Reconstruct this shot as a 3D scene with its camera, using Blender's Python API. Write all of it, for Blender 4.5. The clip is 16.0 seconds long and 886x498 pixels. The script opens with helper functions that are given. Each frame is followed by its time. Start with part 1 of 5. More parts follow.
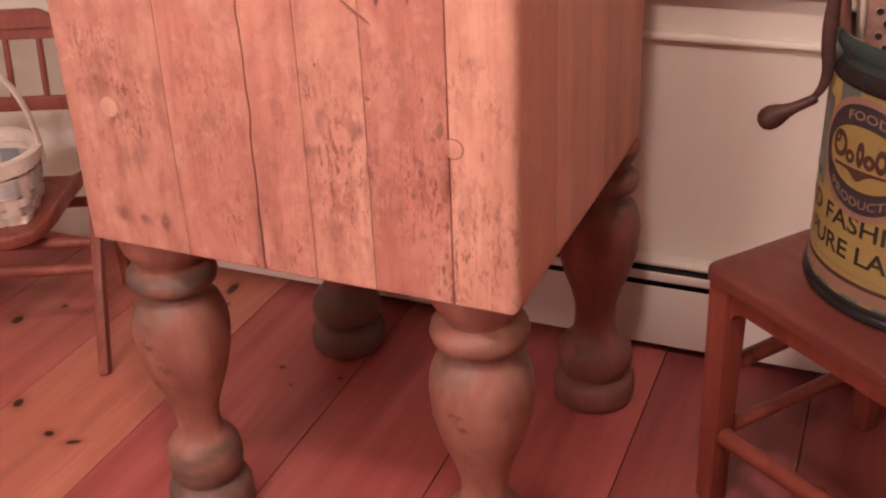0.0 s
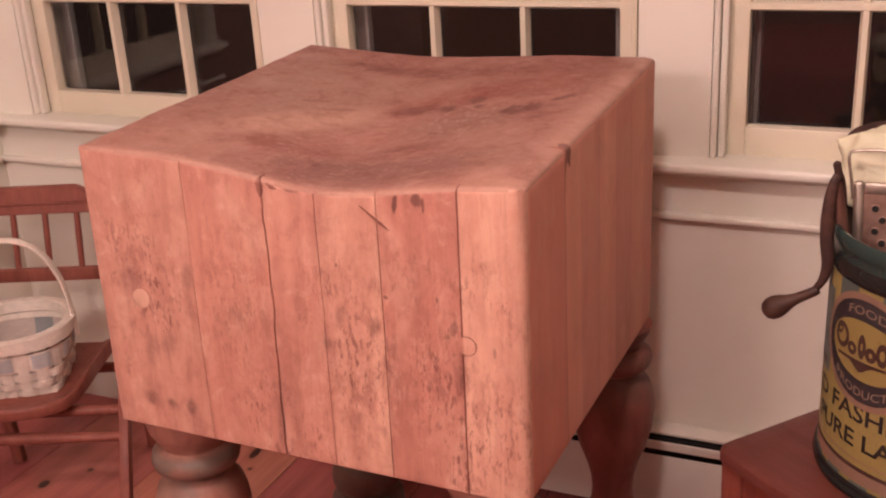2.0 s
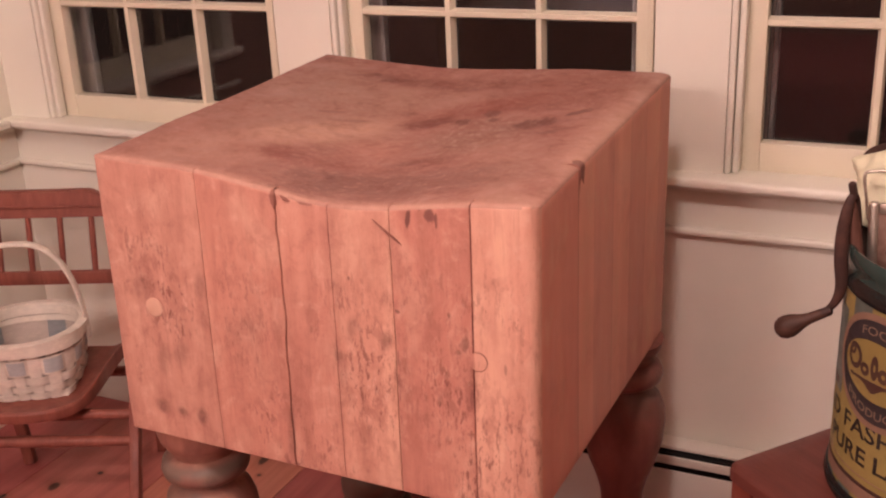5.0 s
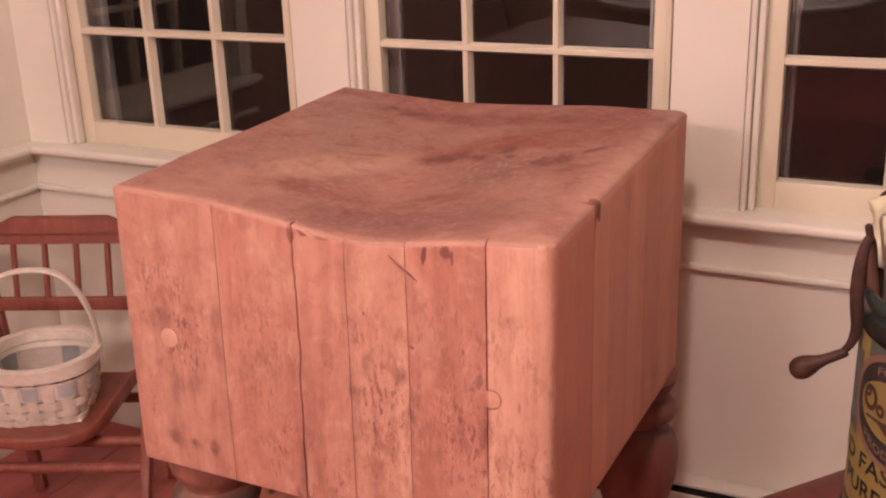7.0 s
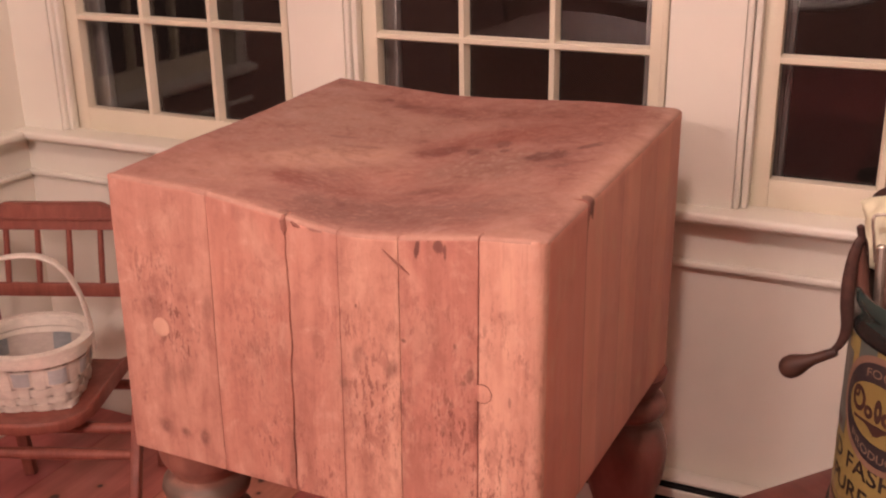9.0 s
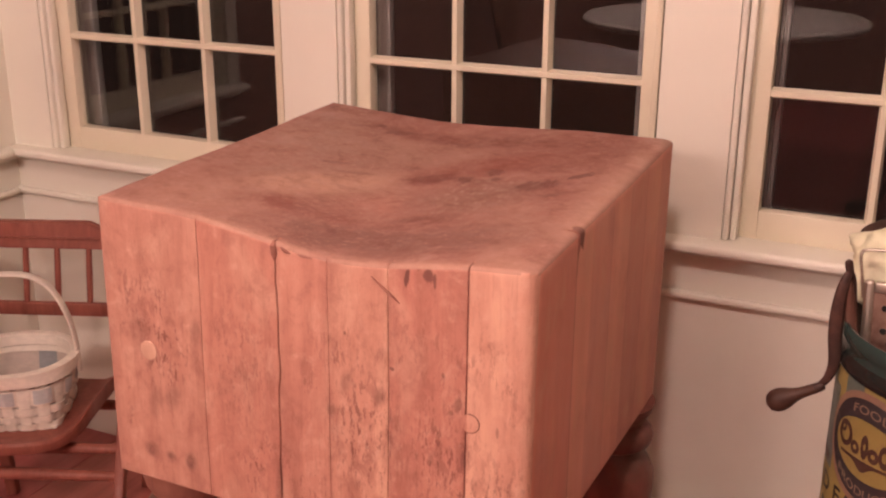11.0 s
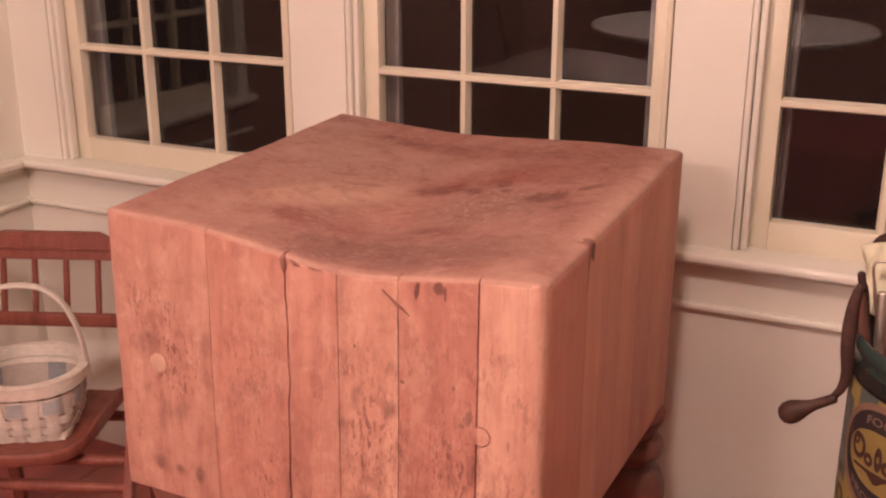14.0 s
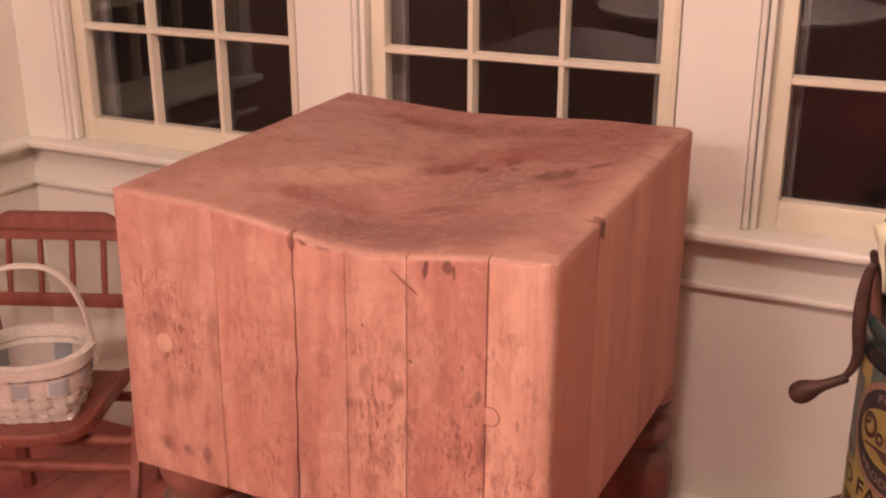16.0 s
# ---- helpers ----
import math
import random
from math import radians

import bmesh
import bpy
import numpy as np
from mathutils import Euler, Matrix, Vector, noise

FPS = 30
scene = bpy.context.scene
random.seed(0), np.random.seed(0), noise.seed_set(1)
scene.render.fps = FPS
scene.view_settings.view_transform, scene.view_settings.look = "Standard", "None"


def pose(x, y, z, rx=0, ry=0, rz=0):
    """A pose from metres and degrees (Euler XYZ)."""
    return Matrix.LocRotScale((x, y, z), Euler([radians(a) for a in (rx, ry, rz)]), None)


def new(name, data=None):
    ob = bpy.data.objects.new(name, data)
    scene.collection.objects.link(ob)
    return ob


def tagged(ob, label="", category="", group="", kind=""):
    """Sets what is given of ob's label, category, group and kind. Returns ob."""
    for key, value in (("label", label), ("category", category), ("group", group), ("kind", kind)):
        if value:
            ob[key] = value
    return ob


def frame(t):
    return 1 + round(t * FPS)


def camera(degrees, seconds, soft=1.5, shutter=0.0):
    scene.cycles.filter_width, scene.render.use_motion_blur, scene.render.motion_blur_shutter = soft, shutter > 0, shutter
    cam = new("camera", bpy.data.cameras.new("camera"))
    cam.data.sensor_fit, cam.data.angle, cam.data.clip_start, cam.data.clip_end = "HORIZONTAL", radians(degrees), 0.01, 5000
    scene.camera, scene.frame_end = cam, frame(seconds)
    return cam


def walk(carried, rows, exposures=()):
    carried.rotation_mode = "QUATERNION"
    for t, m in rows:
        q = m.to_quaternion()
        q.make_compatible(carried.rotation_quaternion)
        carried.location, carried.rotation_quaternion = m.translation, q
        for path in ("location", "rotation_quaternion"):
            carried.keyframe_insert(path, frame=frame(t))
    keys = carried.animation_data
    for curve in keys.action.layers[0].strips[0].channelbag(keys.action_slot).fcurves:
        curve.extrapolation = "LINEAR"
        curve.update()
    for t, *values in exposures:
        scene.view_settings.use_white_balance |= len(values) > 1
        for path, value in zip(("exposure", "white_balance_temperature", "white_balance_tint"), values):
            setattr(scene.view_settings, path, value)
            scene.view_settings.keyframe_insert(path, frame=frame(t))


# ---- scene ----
# seconds, stops, kelvin and tint of the white balance
EXPOSURES = [(0.0, 0.35, 6250, 9), (1.0, 0.31, 6250, 9), (3.0, 0.30, 6300, 9), (9.0, 0.27, 6420, 9), (12.0, 0.26, 6650, 10), (16.0, 0.27, 6600, 10)]
cam = camera(44.46, 16.0, 2.1)
# seconds, eye, then yaw, pitch and roll in degrees
ROWS = [
    (0.0, 0.3627, -1.0372, 1.1890, 23.750, -28.185, -2.876),
    (0.5, 0.3619, -1.0385, 1.2005, 23.528, -25.764, -2.445),
    (1.0, 0.3627, -1.0370, 1.2390, 24.076, -22.080, -2.477),
    (1.5, 0.3706, -1.0499, 1.2625, 24.347, -20.648, -2.465),
    (2.0, 0.3867, -1.0506, 1.2785, 24.804, -21.091, -3.289),
    (2.5, 0.3883, -1.0540, 1.2851, 24.559, -19.713, -2.770),
    (3.0, 0.3914, -1.0513, 1.2882, 25.734, -20.647, -3.109),
    (5.5, 0.3784, -1.0431, 1.2948, 25.435, -20.909, -2.559),
    (6.0, 0.3714, -1.0396, 1.3058, 26.063, -20.295, -2.792),
    (6.5, 0.3731, -1.0442, 1.3023, 26.197, -20.228, -1.940),
    (7.0, 0.3808, -1.0466, 1.3058, 26.098, -19.527, -1.972),
    (7.5, 0.3764, -1.0451, 1.3084, 27.140, -19.524, -1.977),
    (8.0, 0.3800, -1.0406, 1.3057, 26.407, -20.500, -1.212),
    (8.5, 0.3745, -1.0416, 1.3116, 25.857, -20.198, -1.419),
    (9.0, 0.3811, -1.0471, 1.3110, 25.726, -20.057, -0.896),
    (11.5, 0.3779, -1.0445, 1.3215, 25.049, -18.871, 0.321),
    (12.0, 0.3780, -1.0419, 1.3204, 25.194, -19.358, -0.454),
    (12.5, 0.3743, -1.0414, 1.3196, 25.030, -19.597, 0.243),
    (13.0, 0.3723, -1.0407, 1.3199, 24.888, -19.530, 0.723),
    (13.5, 0.3699, -1.0389, 1.3244, 25.303, -19.220, 0.257),
    (14.0, 0.3726, -1.0419, 1.3239, 25.486, -18.548, 0.051),
    (14.5, 0.3701, -1.0393, 1.3227, 25.281, -18.717, 0.461),
    (15.0, 0.3696, -1.0399, 1.3220, 25.054, -18.653, 0.497),
    (15.5, 0.3629, -1.0373, 1.3222, 24.817, -19.057, 0.681),
    (16.0, 0.3643, -1.0354, 1.3167, 25.741, -19.506, -0.073),
]


def eye_pose(x, y, z, yaw, pitch, roll):
    return pose(x, y, z, 0, 0, yaw) @ pose(0, 0, 0, 90 + pitch, 0, 0) @ pose(0, 0, 0, 0, 0, roll)


walk(cam, [(t, eye_pose(*r)) for t, *r in ROWS], EXPOSURES)

# ---- light ----
world = bpy.data.worlds.new("night")
scene.world = world
world.use_nodes = True
world.node_tree.nodes["Background"].inputs["Color"].default_value = (0.0160, 0.0086, 0.0068, 1)
world.node_tree.nodes["Background"].inputs["Strength"].default_value = 0.55

# a ceiling lamp, a two-armed chandelier over the table and another at the far end of the room
CEILING_LAMP = (0.15, -0.86, 2.30, 54, 0.11)
TABLE_ARMS = ((-0.46, -1.98, 1.88, 36, 0.13), (-0.88, -2.06, 1.88, 40, 0.13))
FAR_ARMS = ((-0.80, -3.62, 1.86, 14, 0.07), (-1.00, -3.72, 1.86, 14, 0.07))
for x, y, z, watt, radius in (CEILING_LAMP, *TABLE_ARMS, *FAR_ARMS):
    bulb = bpy.data.lights.new("lamp_bulb", "POINT")
    bulb.energy, bulb.shadow_soft_size, bulb.color = watt, radius, (1.0, 0.715, 0.662)
    bulb_ob = new("lamp_bulb", bulb)
    bulb_ob.location = (x, y, z)


# ---- materials ----
def ramp(nt, fac, stops):
    n = nt.nodes.new("ShaderNodeValToRGB")
    while len(n.color_ramp.elements) < len(stops):
        n.color_ramp.elements.new(0.5)
    for e, (p, c) in zip(n.color_ramp.elements, stops):
        e.position, e.color = p, (*c, 1) if len(c) == 3 else c
    nt.links.new(fac, n.inputs["Fac"])
    return n.outputs["Color"]


def grey(v):
    return (v, v, v)


class Mat:
    """A node material with short helpers; places are in the world, in metres."""

    def __init__(self, name, rough=0.6, metal=0.0, spec=0.5):
        self.m = bpy.data.materials.new(name)
        self.m.use_nodes = True
        self.nt = self.m.node_tree
        self.b = self.nt.nodes["Principled BSDF"]
        self.b.inputs["Roughness"].default_value = rough
        self.b.inputs["Metallic"].default_value = metal
        self.b.inputs["Specular IOR Level"].default_value = spec
        self.pos = self.nt.nodes.new("ShaderNodeNewGeometry").outputs["Position"]
        self.obj = self.nt.nodes.new("ShaderNodeTexCoord").outputs["Object"]
        self.rand = self.nt.nodes.new("ShaderNodeObjectInfo").outputs["Random"]

    def map(self, src, scale=(1, 1, 1), loc=(0, 0, 0), rot=(0, 0, 0), kind="POINT"):
        n = self.nt.nodes.new("ShaderNodeMapping")
        n.vector_type = kind
        n.inputs["Location"].default_value, n.inputs["Rotation"].default_value, n.inputs["Scale"].default_value = loc, rot, scale
        self.nt.links.new(src, n.inputs["Vector"])
        return n.outputs["Vector"]

    def shifted(self, src, by, amount):
        """src moved by a value of its own per object, so that pieces differ."""
        n = self.nt.nodes.new("ShaderNodeVectorMath")
        n.operation = "MULTIPLY_ADD"
        c = self.nt.nodes.new("ShaderNodeCombineXYZ")
        for k in range(3):
            self.nt.links.new(by, c.inputs[k])
        self.nt.links.new(c.outputs[0], n.inputs[0])
        n.inputs[1].default_value = amount
        self.nt.links.new(src, n.inputs[2])
        return n.outputs[0]

    def noise(self, src, scale, detail=5, rough=0.55, distort=0.0):
        n = self.nt.nodes.new("ShaderNodeTexNoise")
        n.inputs["Scale"].default_value, n.inputs["Detail"].default_value = scale, detail
        n.inputs["Roughness"].default_value, n.inputs["Distortion"].default_value = rough, distort
        self.nt.links.new(src, n.inputs["Vector"])
        return n.outputs["Fac"]

    def voronoi(self, src, scale, feature="F1"):
        n = self.nt.nodes.new("ShaderNodeTexVoronoi")
        n.feature = feature
        n.inputs["Scale"].default_value = scale
        self.nt.links.new(src, n.inputs["Vector"])
        return n.outputs["Distance"]

    def level(self, src, lo, hi, a=0.0, b=1.0):
        n = self.nt.nodes.new("ShaderNodeMapRange")
        n.interpolation_type = "SMOOTHSTEP"
        for k, v in zip(("From Min", "From Max", "To Min", "To Max"), (lo, hi, a, b)):
            n.inputs[k].default_value = v
        self.nt.links.new(src, n.inputs["Value"])
        return n.outputs["Result"]

    def math(self, op, a, b):
        n = self.nt.nodes.new("ShaderNodeMath")
        n.operation = op
        for k, v in enumerate((a, b)):
            if isinstance(v, (int, float)):
                n.inputs[k].default_value = v
            else:
                self.nt.links.new(v, n.inputs[k])
        return n.outputs[0]

    def mix(self, fac, a, b, kind="MIX"):
        n = self.nt.nodes.new("ShaderNodeMix")
        n.data_type, n.blend_type = "RGBA", kind
        for k, v in ((0, fac), (6, a), (7, b)):
            if isinstance(v, (int, float)):
                n.inputs[k].default_value = v
            elif isinstance(v, tuple):
                n.inputs[k].default_value = (*v, 1)
            else:
                self.nt.links.new(v, n.inputs[k])
        return n.outputs[2]

    def spot(self, src, at, radii, turn=(0, 0, 0), soft=0.5):
        """1 inside an ellipse of those half lengths, 0 outside."""
        v = self.map(src, radii, at, turn, "TEXTURE")
        n = self.nt.nodes.new("ShaderNodeVectorMath")
        n.operation = "LENGTH"
        self.nt.links.new(v, n.inputs[0])
        return self.level(n.outputs["Value"], 1.0, soft)

    def bump(self, height, strength=0.3, dist=0.002):
        n = self.nt.nodes.new("ShaderNodeBump")
        n.inputs["Strength"].default_value, n.inputs["Distance"].default_value = strength, dist
        self.nt.links.new(height, n.inputs["Height"])
        self.nt.links.new(n.outputs[0], self.b.inputs["Normal"])

    def done(self, colour=None, rough=None):
        if colour is not None:
            if isinstance(colour, tuple):
                self.b.inputs["Base Color"].default_value = (*colour, 1)
            else:
                self.nt.links.new(colour, self.b.inputs["Base Color"])
        if rough is not None:
            self.nt.links.new(rough, self.b.inputs["Roughness"])
        return self.m


def paint(name, colour, rough=0.45):
    w = Mat(name, rough)
    big = w.noise(w.pos, 2.3, 3)
    fine = w.noise(w.pos, 60, 4)
    a = tuple(c * 0.93 for c in colour)
    w.bump(fine, 0.06, 0.002)
    return w.done(w.mix(w.level(big, 0.35, 0.7), a, colour))


WALL = paint("wall_paint", (0.79, 0.77, 0.665))
TRIM = paint("trim_paint", (0.81, 0.79, 0.685), 0.35)
SASH = paint("sash_paint", (0.735, 0.68, 0.525), 0.35)
STORM = paint("weathered_outer_paint", (0.14, 0.115, 0.095), 0.7)
STORM_EDGE = paint("storm_edge_paint", (0.14, 0.13, 0.115), 0.5)
FARWALL = paint("far_wall_paint", (0.235, 0.122, 0.094), 0.6)
CEIL = paint("ceiling_paint", (0.82, 0.79, 0.73), 0.7)
HEAT = paint("heater_enamel", (0.78, 0.75, 0.66), 0.35)
DARK = Mat("dark_gap", 0.9).done((0.01, 0.008, 0.007))


def wood(name, dark, mid, light, along="z", scale=1.0, rough=0.45, fleck=0.0, coord="obj"):
    w = Mat(name, rough, spec=0.28)
    src = w.shifted(w.obj if coord == "obj" else w.pos, w.rand, (3.1, 5.7, 2.3))
    st = {"x": (1.2, 14, 14), "y": (14, 1.2, 14), "z": (14, 14, 1.2)}[along]
    g = w.noise(w.map(src, st), 2.2 * scale, 6, 0.6, 0.6)
    fine = w.noise(w.map(src, tuple(4 * v for v in st)), 3.0 * scale, 3)
    col = ramp(w.nt, g, [(0.28, dark), (0.5, mid), (0.72, light)])
    col = w.mix(w.level(fine, 0.45, 0.75, 0, 0.35), col, dark)
    blot = w.noise(src, 7 * scale, 3)
    col = w.mix(w.level(blot, 0.4, 0.75, 0, 0.3), col, dark)
    w.bump(fine, 0.25, 0.001)
    return w.done(col, w.level(blot, 0.3, 0.7, rough * 0.8, min(1, rough * 1.3)))


CHAIR_WOOD = wood("cherry_stain", (0.18, 0.056, 0.040), (0.245, 0.078, 0.055), (0.31, 0.106, 0.074), "z", 1.2, 0.42)
STOOL_WOOD = wood("stool_stain", (0.14, 0.034, 0.023), (0.195, 0.048, 0.031), (0.24, 0.066, 0.042), "z", 1.3, 0.38)
# stool stain darkened in its colour, to offset the lamp on the seat
SEAT_DIMMED = wood("seat_dimmed", (0.10, 0.028, 0.021), (0.135, 0.039, 0.029), (0.17, 0.052, 0.039), "x", 1.3, 0.36)


def floor_material(name, tint):
    w = Mat(name, 0.32)
    src = w.shifted(w.pos, w.rand, (7.0, 3.0, 0.0))
    g = w.noise(w.map(src, (11, 0.8, 4)), 1.6, 6, 0.6, 0.2)
    fine = w.noise(w.map(src, (70, 3, 10)), 2.0, 3)
    col = ramp(w.nt, g, [(0.25, (0.28, 0.078, 0.060)), (0.5, (0.41, 0.130, 0.099)), (0.75, (0.51, 0.190, 0.146))])
    col = w.mix(w.level(fine, 0.45, 0.8, 0, 0.3), col, (0.24, 0.08, 0.03))
    tone = w.mix(w.rand, tuple(0.94 * c for c in tint), tuple(1.06 * c for c in tint))
    col = w.mix(1.0, col, tone, "MULTIPLY")
    # knots of the boards, where they lie
    for x, y, rx, ry, a in KNOTS:
        halo = w.spot(w.pos, (x, y, 0), (rx * 2.6, ry * 2.6, 0.2), (0, 0, a), 0.2)
        core = w.spot(w.pos, (x, y, 0), (rx, ry, 0.2), (0, 0, a), 0.55)
        col = w.mix(w.math("MULTIPLY", halo, 0.45), col, (0.22, 0.06, 0.02))
        col = w.mix(w.math("MULTIPLY", core, 0.92), col, (0.03, 0.009, 0.005))
    w.bump(fine, 0.12, 0.001)
    return w.done(col, w.level(w.noise(w.pos, 9, 4), 0.3, 0.7, 0.32, 0.46))


KNOTS = [(-0.944, 0.123, 0.012, 0.010, 0), (-1.065, 0.18, 0.012, 0.017, 0.4), (-0.885, 0.118, 0.017, 0.007, 0.5),
         (-0.645, 0.447, 0.008, 0.006, 0), (-0.905, 0.68, 0.012, 0.03, 0.1), (-0.88, 0.62, 0.006, 0.006, 0),
         (-1.28, 0.42, 0.014, 0.02, 0.2), (-1.22, 0.5, 0.008, 0.008, 0), (-0.52, 0.45, 0.006, 0.005, 0), (-0.60, 0.40, 0.004, 0.004, 0),
         (0.36, 0.42, 0.012, 0.014, 0), (0.33, 0.37, 0.006, 0.006, 0), (-1.36, 0.35, 0.01, 0.012, 0)]
FLOOR_LIGHT = floor_material("pine_floor_pale", (1.13, 1.34, 1.22))
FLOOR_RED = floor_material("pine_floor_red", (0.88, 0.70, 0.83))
# deep tint also carries the stool's shade on boards right of the block
FLOOR_DEEP_SHADED = floor_material("pine_floor_deep_shaded", (0.56, 0.40, 0.49))
FLOOR_MID = floor_material("pine_floor_middle", (0.98, 0.95, 1.0))


def glass_material():
    m = bpy.data.materials.new("window_glass")
    m.use_nodes = True
    nt = m.node_tree
    nt.nodes.remove(nt.nodes["Principled BSDF"])
    glass = nt.nodes.new("ShaderNodeBsdfGlass")
    glass.inputs["Roughness"].default_value, glass.inputs["IOR"].default_value = 0.0, 1.5
    nt.links.new(glass.outputs[0], nt.nodes["Material Output"].inputs["Surface"])
    return m


GLASS = glass_material()


# ---- building helpers ----
def box(bm, lo, hi, bevel=0.0, seg=2):
    """A box from corner lo to corner hi, in bm."""
    m = Matrix.Translation([(a + b) / 2 for a, b in zip(lo, hi)]) @ Matrix.Diagonal([b - a for a, b in zip(lo, hi)] + [1])
    r = bmesh.ops.create_cube(bm, size=1, matrix=m)
    if bevel:
        edges = list({e for v in r["verts"] for e in v.link_edges})
        bmesh.ops.bevel(bm, geom=edges, offset=bevel, segments=seg, affect="EDGES", profile=0.5)
    return r


def boxed(lo, hi, bevel=0.0, seg=2):
    bm = bmesh.new()
    box(bm, lo, hi, bevel, seg)
    return bm


def lathe(profile, n=40, m=None):
    """A turned shape from (radius, z) pairs."""
    bm = bmesh.new()
    rings = []
    for r, z in profile:
        if r < 1e-5:
            rings.append([bm.verts.new((0, 0, z))])
        else:
            rings.append([bm.verts.new((r * math.cos(2 * math.pi * k / n), r * math.sin(2 * math.pi * k / n), z)) for k in range(n)])
    for a, b in zip(rings, rings[1:]):
        if len(a) == 1 and len(b) == 1:
            continue
        for k in range(n):
            j = (k + 1) % n
            if len(a) == 1:
                bm.faces.new((a[0], b[j], b[k]))
            elif len(b) == 1:
                bm.faces.new((a[k], a[j], b[0]))
            else:
                bm.faces.new((a[k], a[j], b[j], b[k]))
    bmesh.ops.recalc_face_normals(bm, faces=bm.faces)
    if m:
        bm.transform(m)
    return bm


def tube(points, radii, n=12, flat=1.0, up=(0, 0, 1)):
    """A swept rod through points with a radius at each; flat squeezes it along its second axis."""
    bm = bmesh.new()
    pts = [Vector(p) for p in points]
    rings = []
    for i, p in enumerate(pts):
        d = (pts[min(i + 1, len(pts) - 1)] - pts[max(i - 1, 0)]).normalized()
        s = d.cross(Vector(up))
        s = s.normalized() if s.length > 1e-4 else Vector((1, 0, 0))
        u = s.cross(d).normalized()
        r = radii[i] if hasattr(radii, "__len__") else radii
        rings.append([bm.verts.new(p + r * (math.cos(2 * math.pi * k / n) * s + flat * math.sin(2 * math.pi * k / n) * u)) for k in range(n)])
    for a, b in zip(rings, rings[1:]):
        for k in range(n):
            j = (k + 1) % n
            bm.faces.new((a[k], a[j], b[j], b[k]))
    bm.faces.new(rings[0][::-1])
    bm.faces.new(rings[-1])
    bmesh.ops.recalc_face_normals(bm, faces=bm.faces)
    return bm


def smooth_line(points, steps=8):
    """Points along a smooth curve through the given ones."""
    p = [Vector(q) for q in points]
    p = [2 * p[0] - p[1]] + p + [2 * p[-1] - p[-2]]
    out = []
    for i in range(1, len(p) - 2):
        for k in range(steps):
            t = k / steps
            out.append(0.5 * (2 * p[i] + (p[i + 1] - p[i - 1]) * t + (2 * p[i - 1] - 5 * p[i] + 4 * p[i + 1] - p[i + 2]) * t * t
                              + (3 * p[i] - p[i - 1] - 3 * p[i + 1] + p[i + 2]) * t ** 3))
    out.append(p[-2])
    return out


def mesh_from(name, bm, material, smooth=35):
    me = bpy.data.meshes.new(name)
    bm.to_mesh(me)
    bm.free()
    if material:
        me.materials.append(material)
    if smooth:
        me.shade_smooth()
        me.set_sharp_from_angle(angle=radians(smooth))
    return me


def part(name, bm, material, parent, label="", smooth=35):
    ob = new(name, mesh_from(name, bm, material, smooth))
    ob.parent = parent
    if label:
        ob["label"] = label
    return ob


def thing(name, m, label, category, group="", kind=""):
    ob = new(name)
    ob.empty_display_size = 0.05
    ob.matrix_world = m
    ob.matrix_basis = m
    return tagged(ob, label, category, group, kind)


def structure(name, bm, material, label="", category="", smooth=35):
    ob = new(name, mesh_from(name, bm, material, smooth))
    return tagged(ob, label, category, kind="structure")


# ---- the room ----
XL, XR, YB, YF, ZC = -1.59, 3.38, 0.785, -4.6, 2.42
GLASS_X = [-1.420, -0.655, 0.110]
PITCH, ROW, SILL, BEAD = 0.181, 0.205, 0.722, 0.012
OPEN = [(g - 0.042 - BEAD, g + 3 * PITCH + 0.042) for g in GLASS_X]
ZT = 2.02

bm = bmesh.new()
xs = [XL - 0.12] + [v for o in OPEN for v in o] + [XR + 0.12]
box(bm, (XL - 0.12, YB, -0.02), (XR + 0.12, YB + 0.13, SILL - 0.022))
box(bm, (XL - 0.12, YB, ZT), (XR + 0.12, YB + 0.13, ZC))
for a, b in zip(xs[::2], xs[1::2]):
    box(bm, (a, YB, SILL - 0.022), (b, YB + 0.13, ZT))
structure("wall_north", bm, WALL, "white painted wall with three windows", "wall")

WEND = 0.0  # the white side wall ends here, darker panelling follows
LW = (0.053, 0.680)  # the window in the side wall, along y
bm = bmesh.new()
box(bm, (XL - 0.12, WEND, -0.02), (XL, YB, SILL - 0.022))
box(bm, (XL - 0.12, WEND, ZT), (XL, YB, ZC))
box(bm, (XL - 0.12, WEND, SILL - 0.022), (XL, LW[0], ZT))
box(bm, (XL - 0.12, LW[1], SILL - 0.022), (XL, YB, ZT))
structure("wall_west", bm, WALL, "white painted side wall with a window", "wall")
structure("wall_west_dark", boxed((XL - 0.12, YF, -0.02), (XL, WEND, ZC)), FARWALL, "plain dark brown wall", "wall")
# unseen wall, kept white to bounce fill onto the block's right side
structure("wall_east", boxed((XR, YF, -0.02), (XR + 0.12, YB, ZC)), WALL, "plain unseen wall, white to bounce light", "wall")
structure("wall_south", boxed((XL - 0.12, YF - 0.12, -0.02), (XR + 0.12, YF, ZC)), FARWALL, "plain dark brown wall", "wall")
structure("ceiling", boxed((XL - 0.12, YF - 0.12, ZC), (XR + 0.12, YB + 0.13, ZC + 0.1)), CEIL, "plain white ceiling", "ceiling")

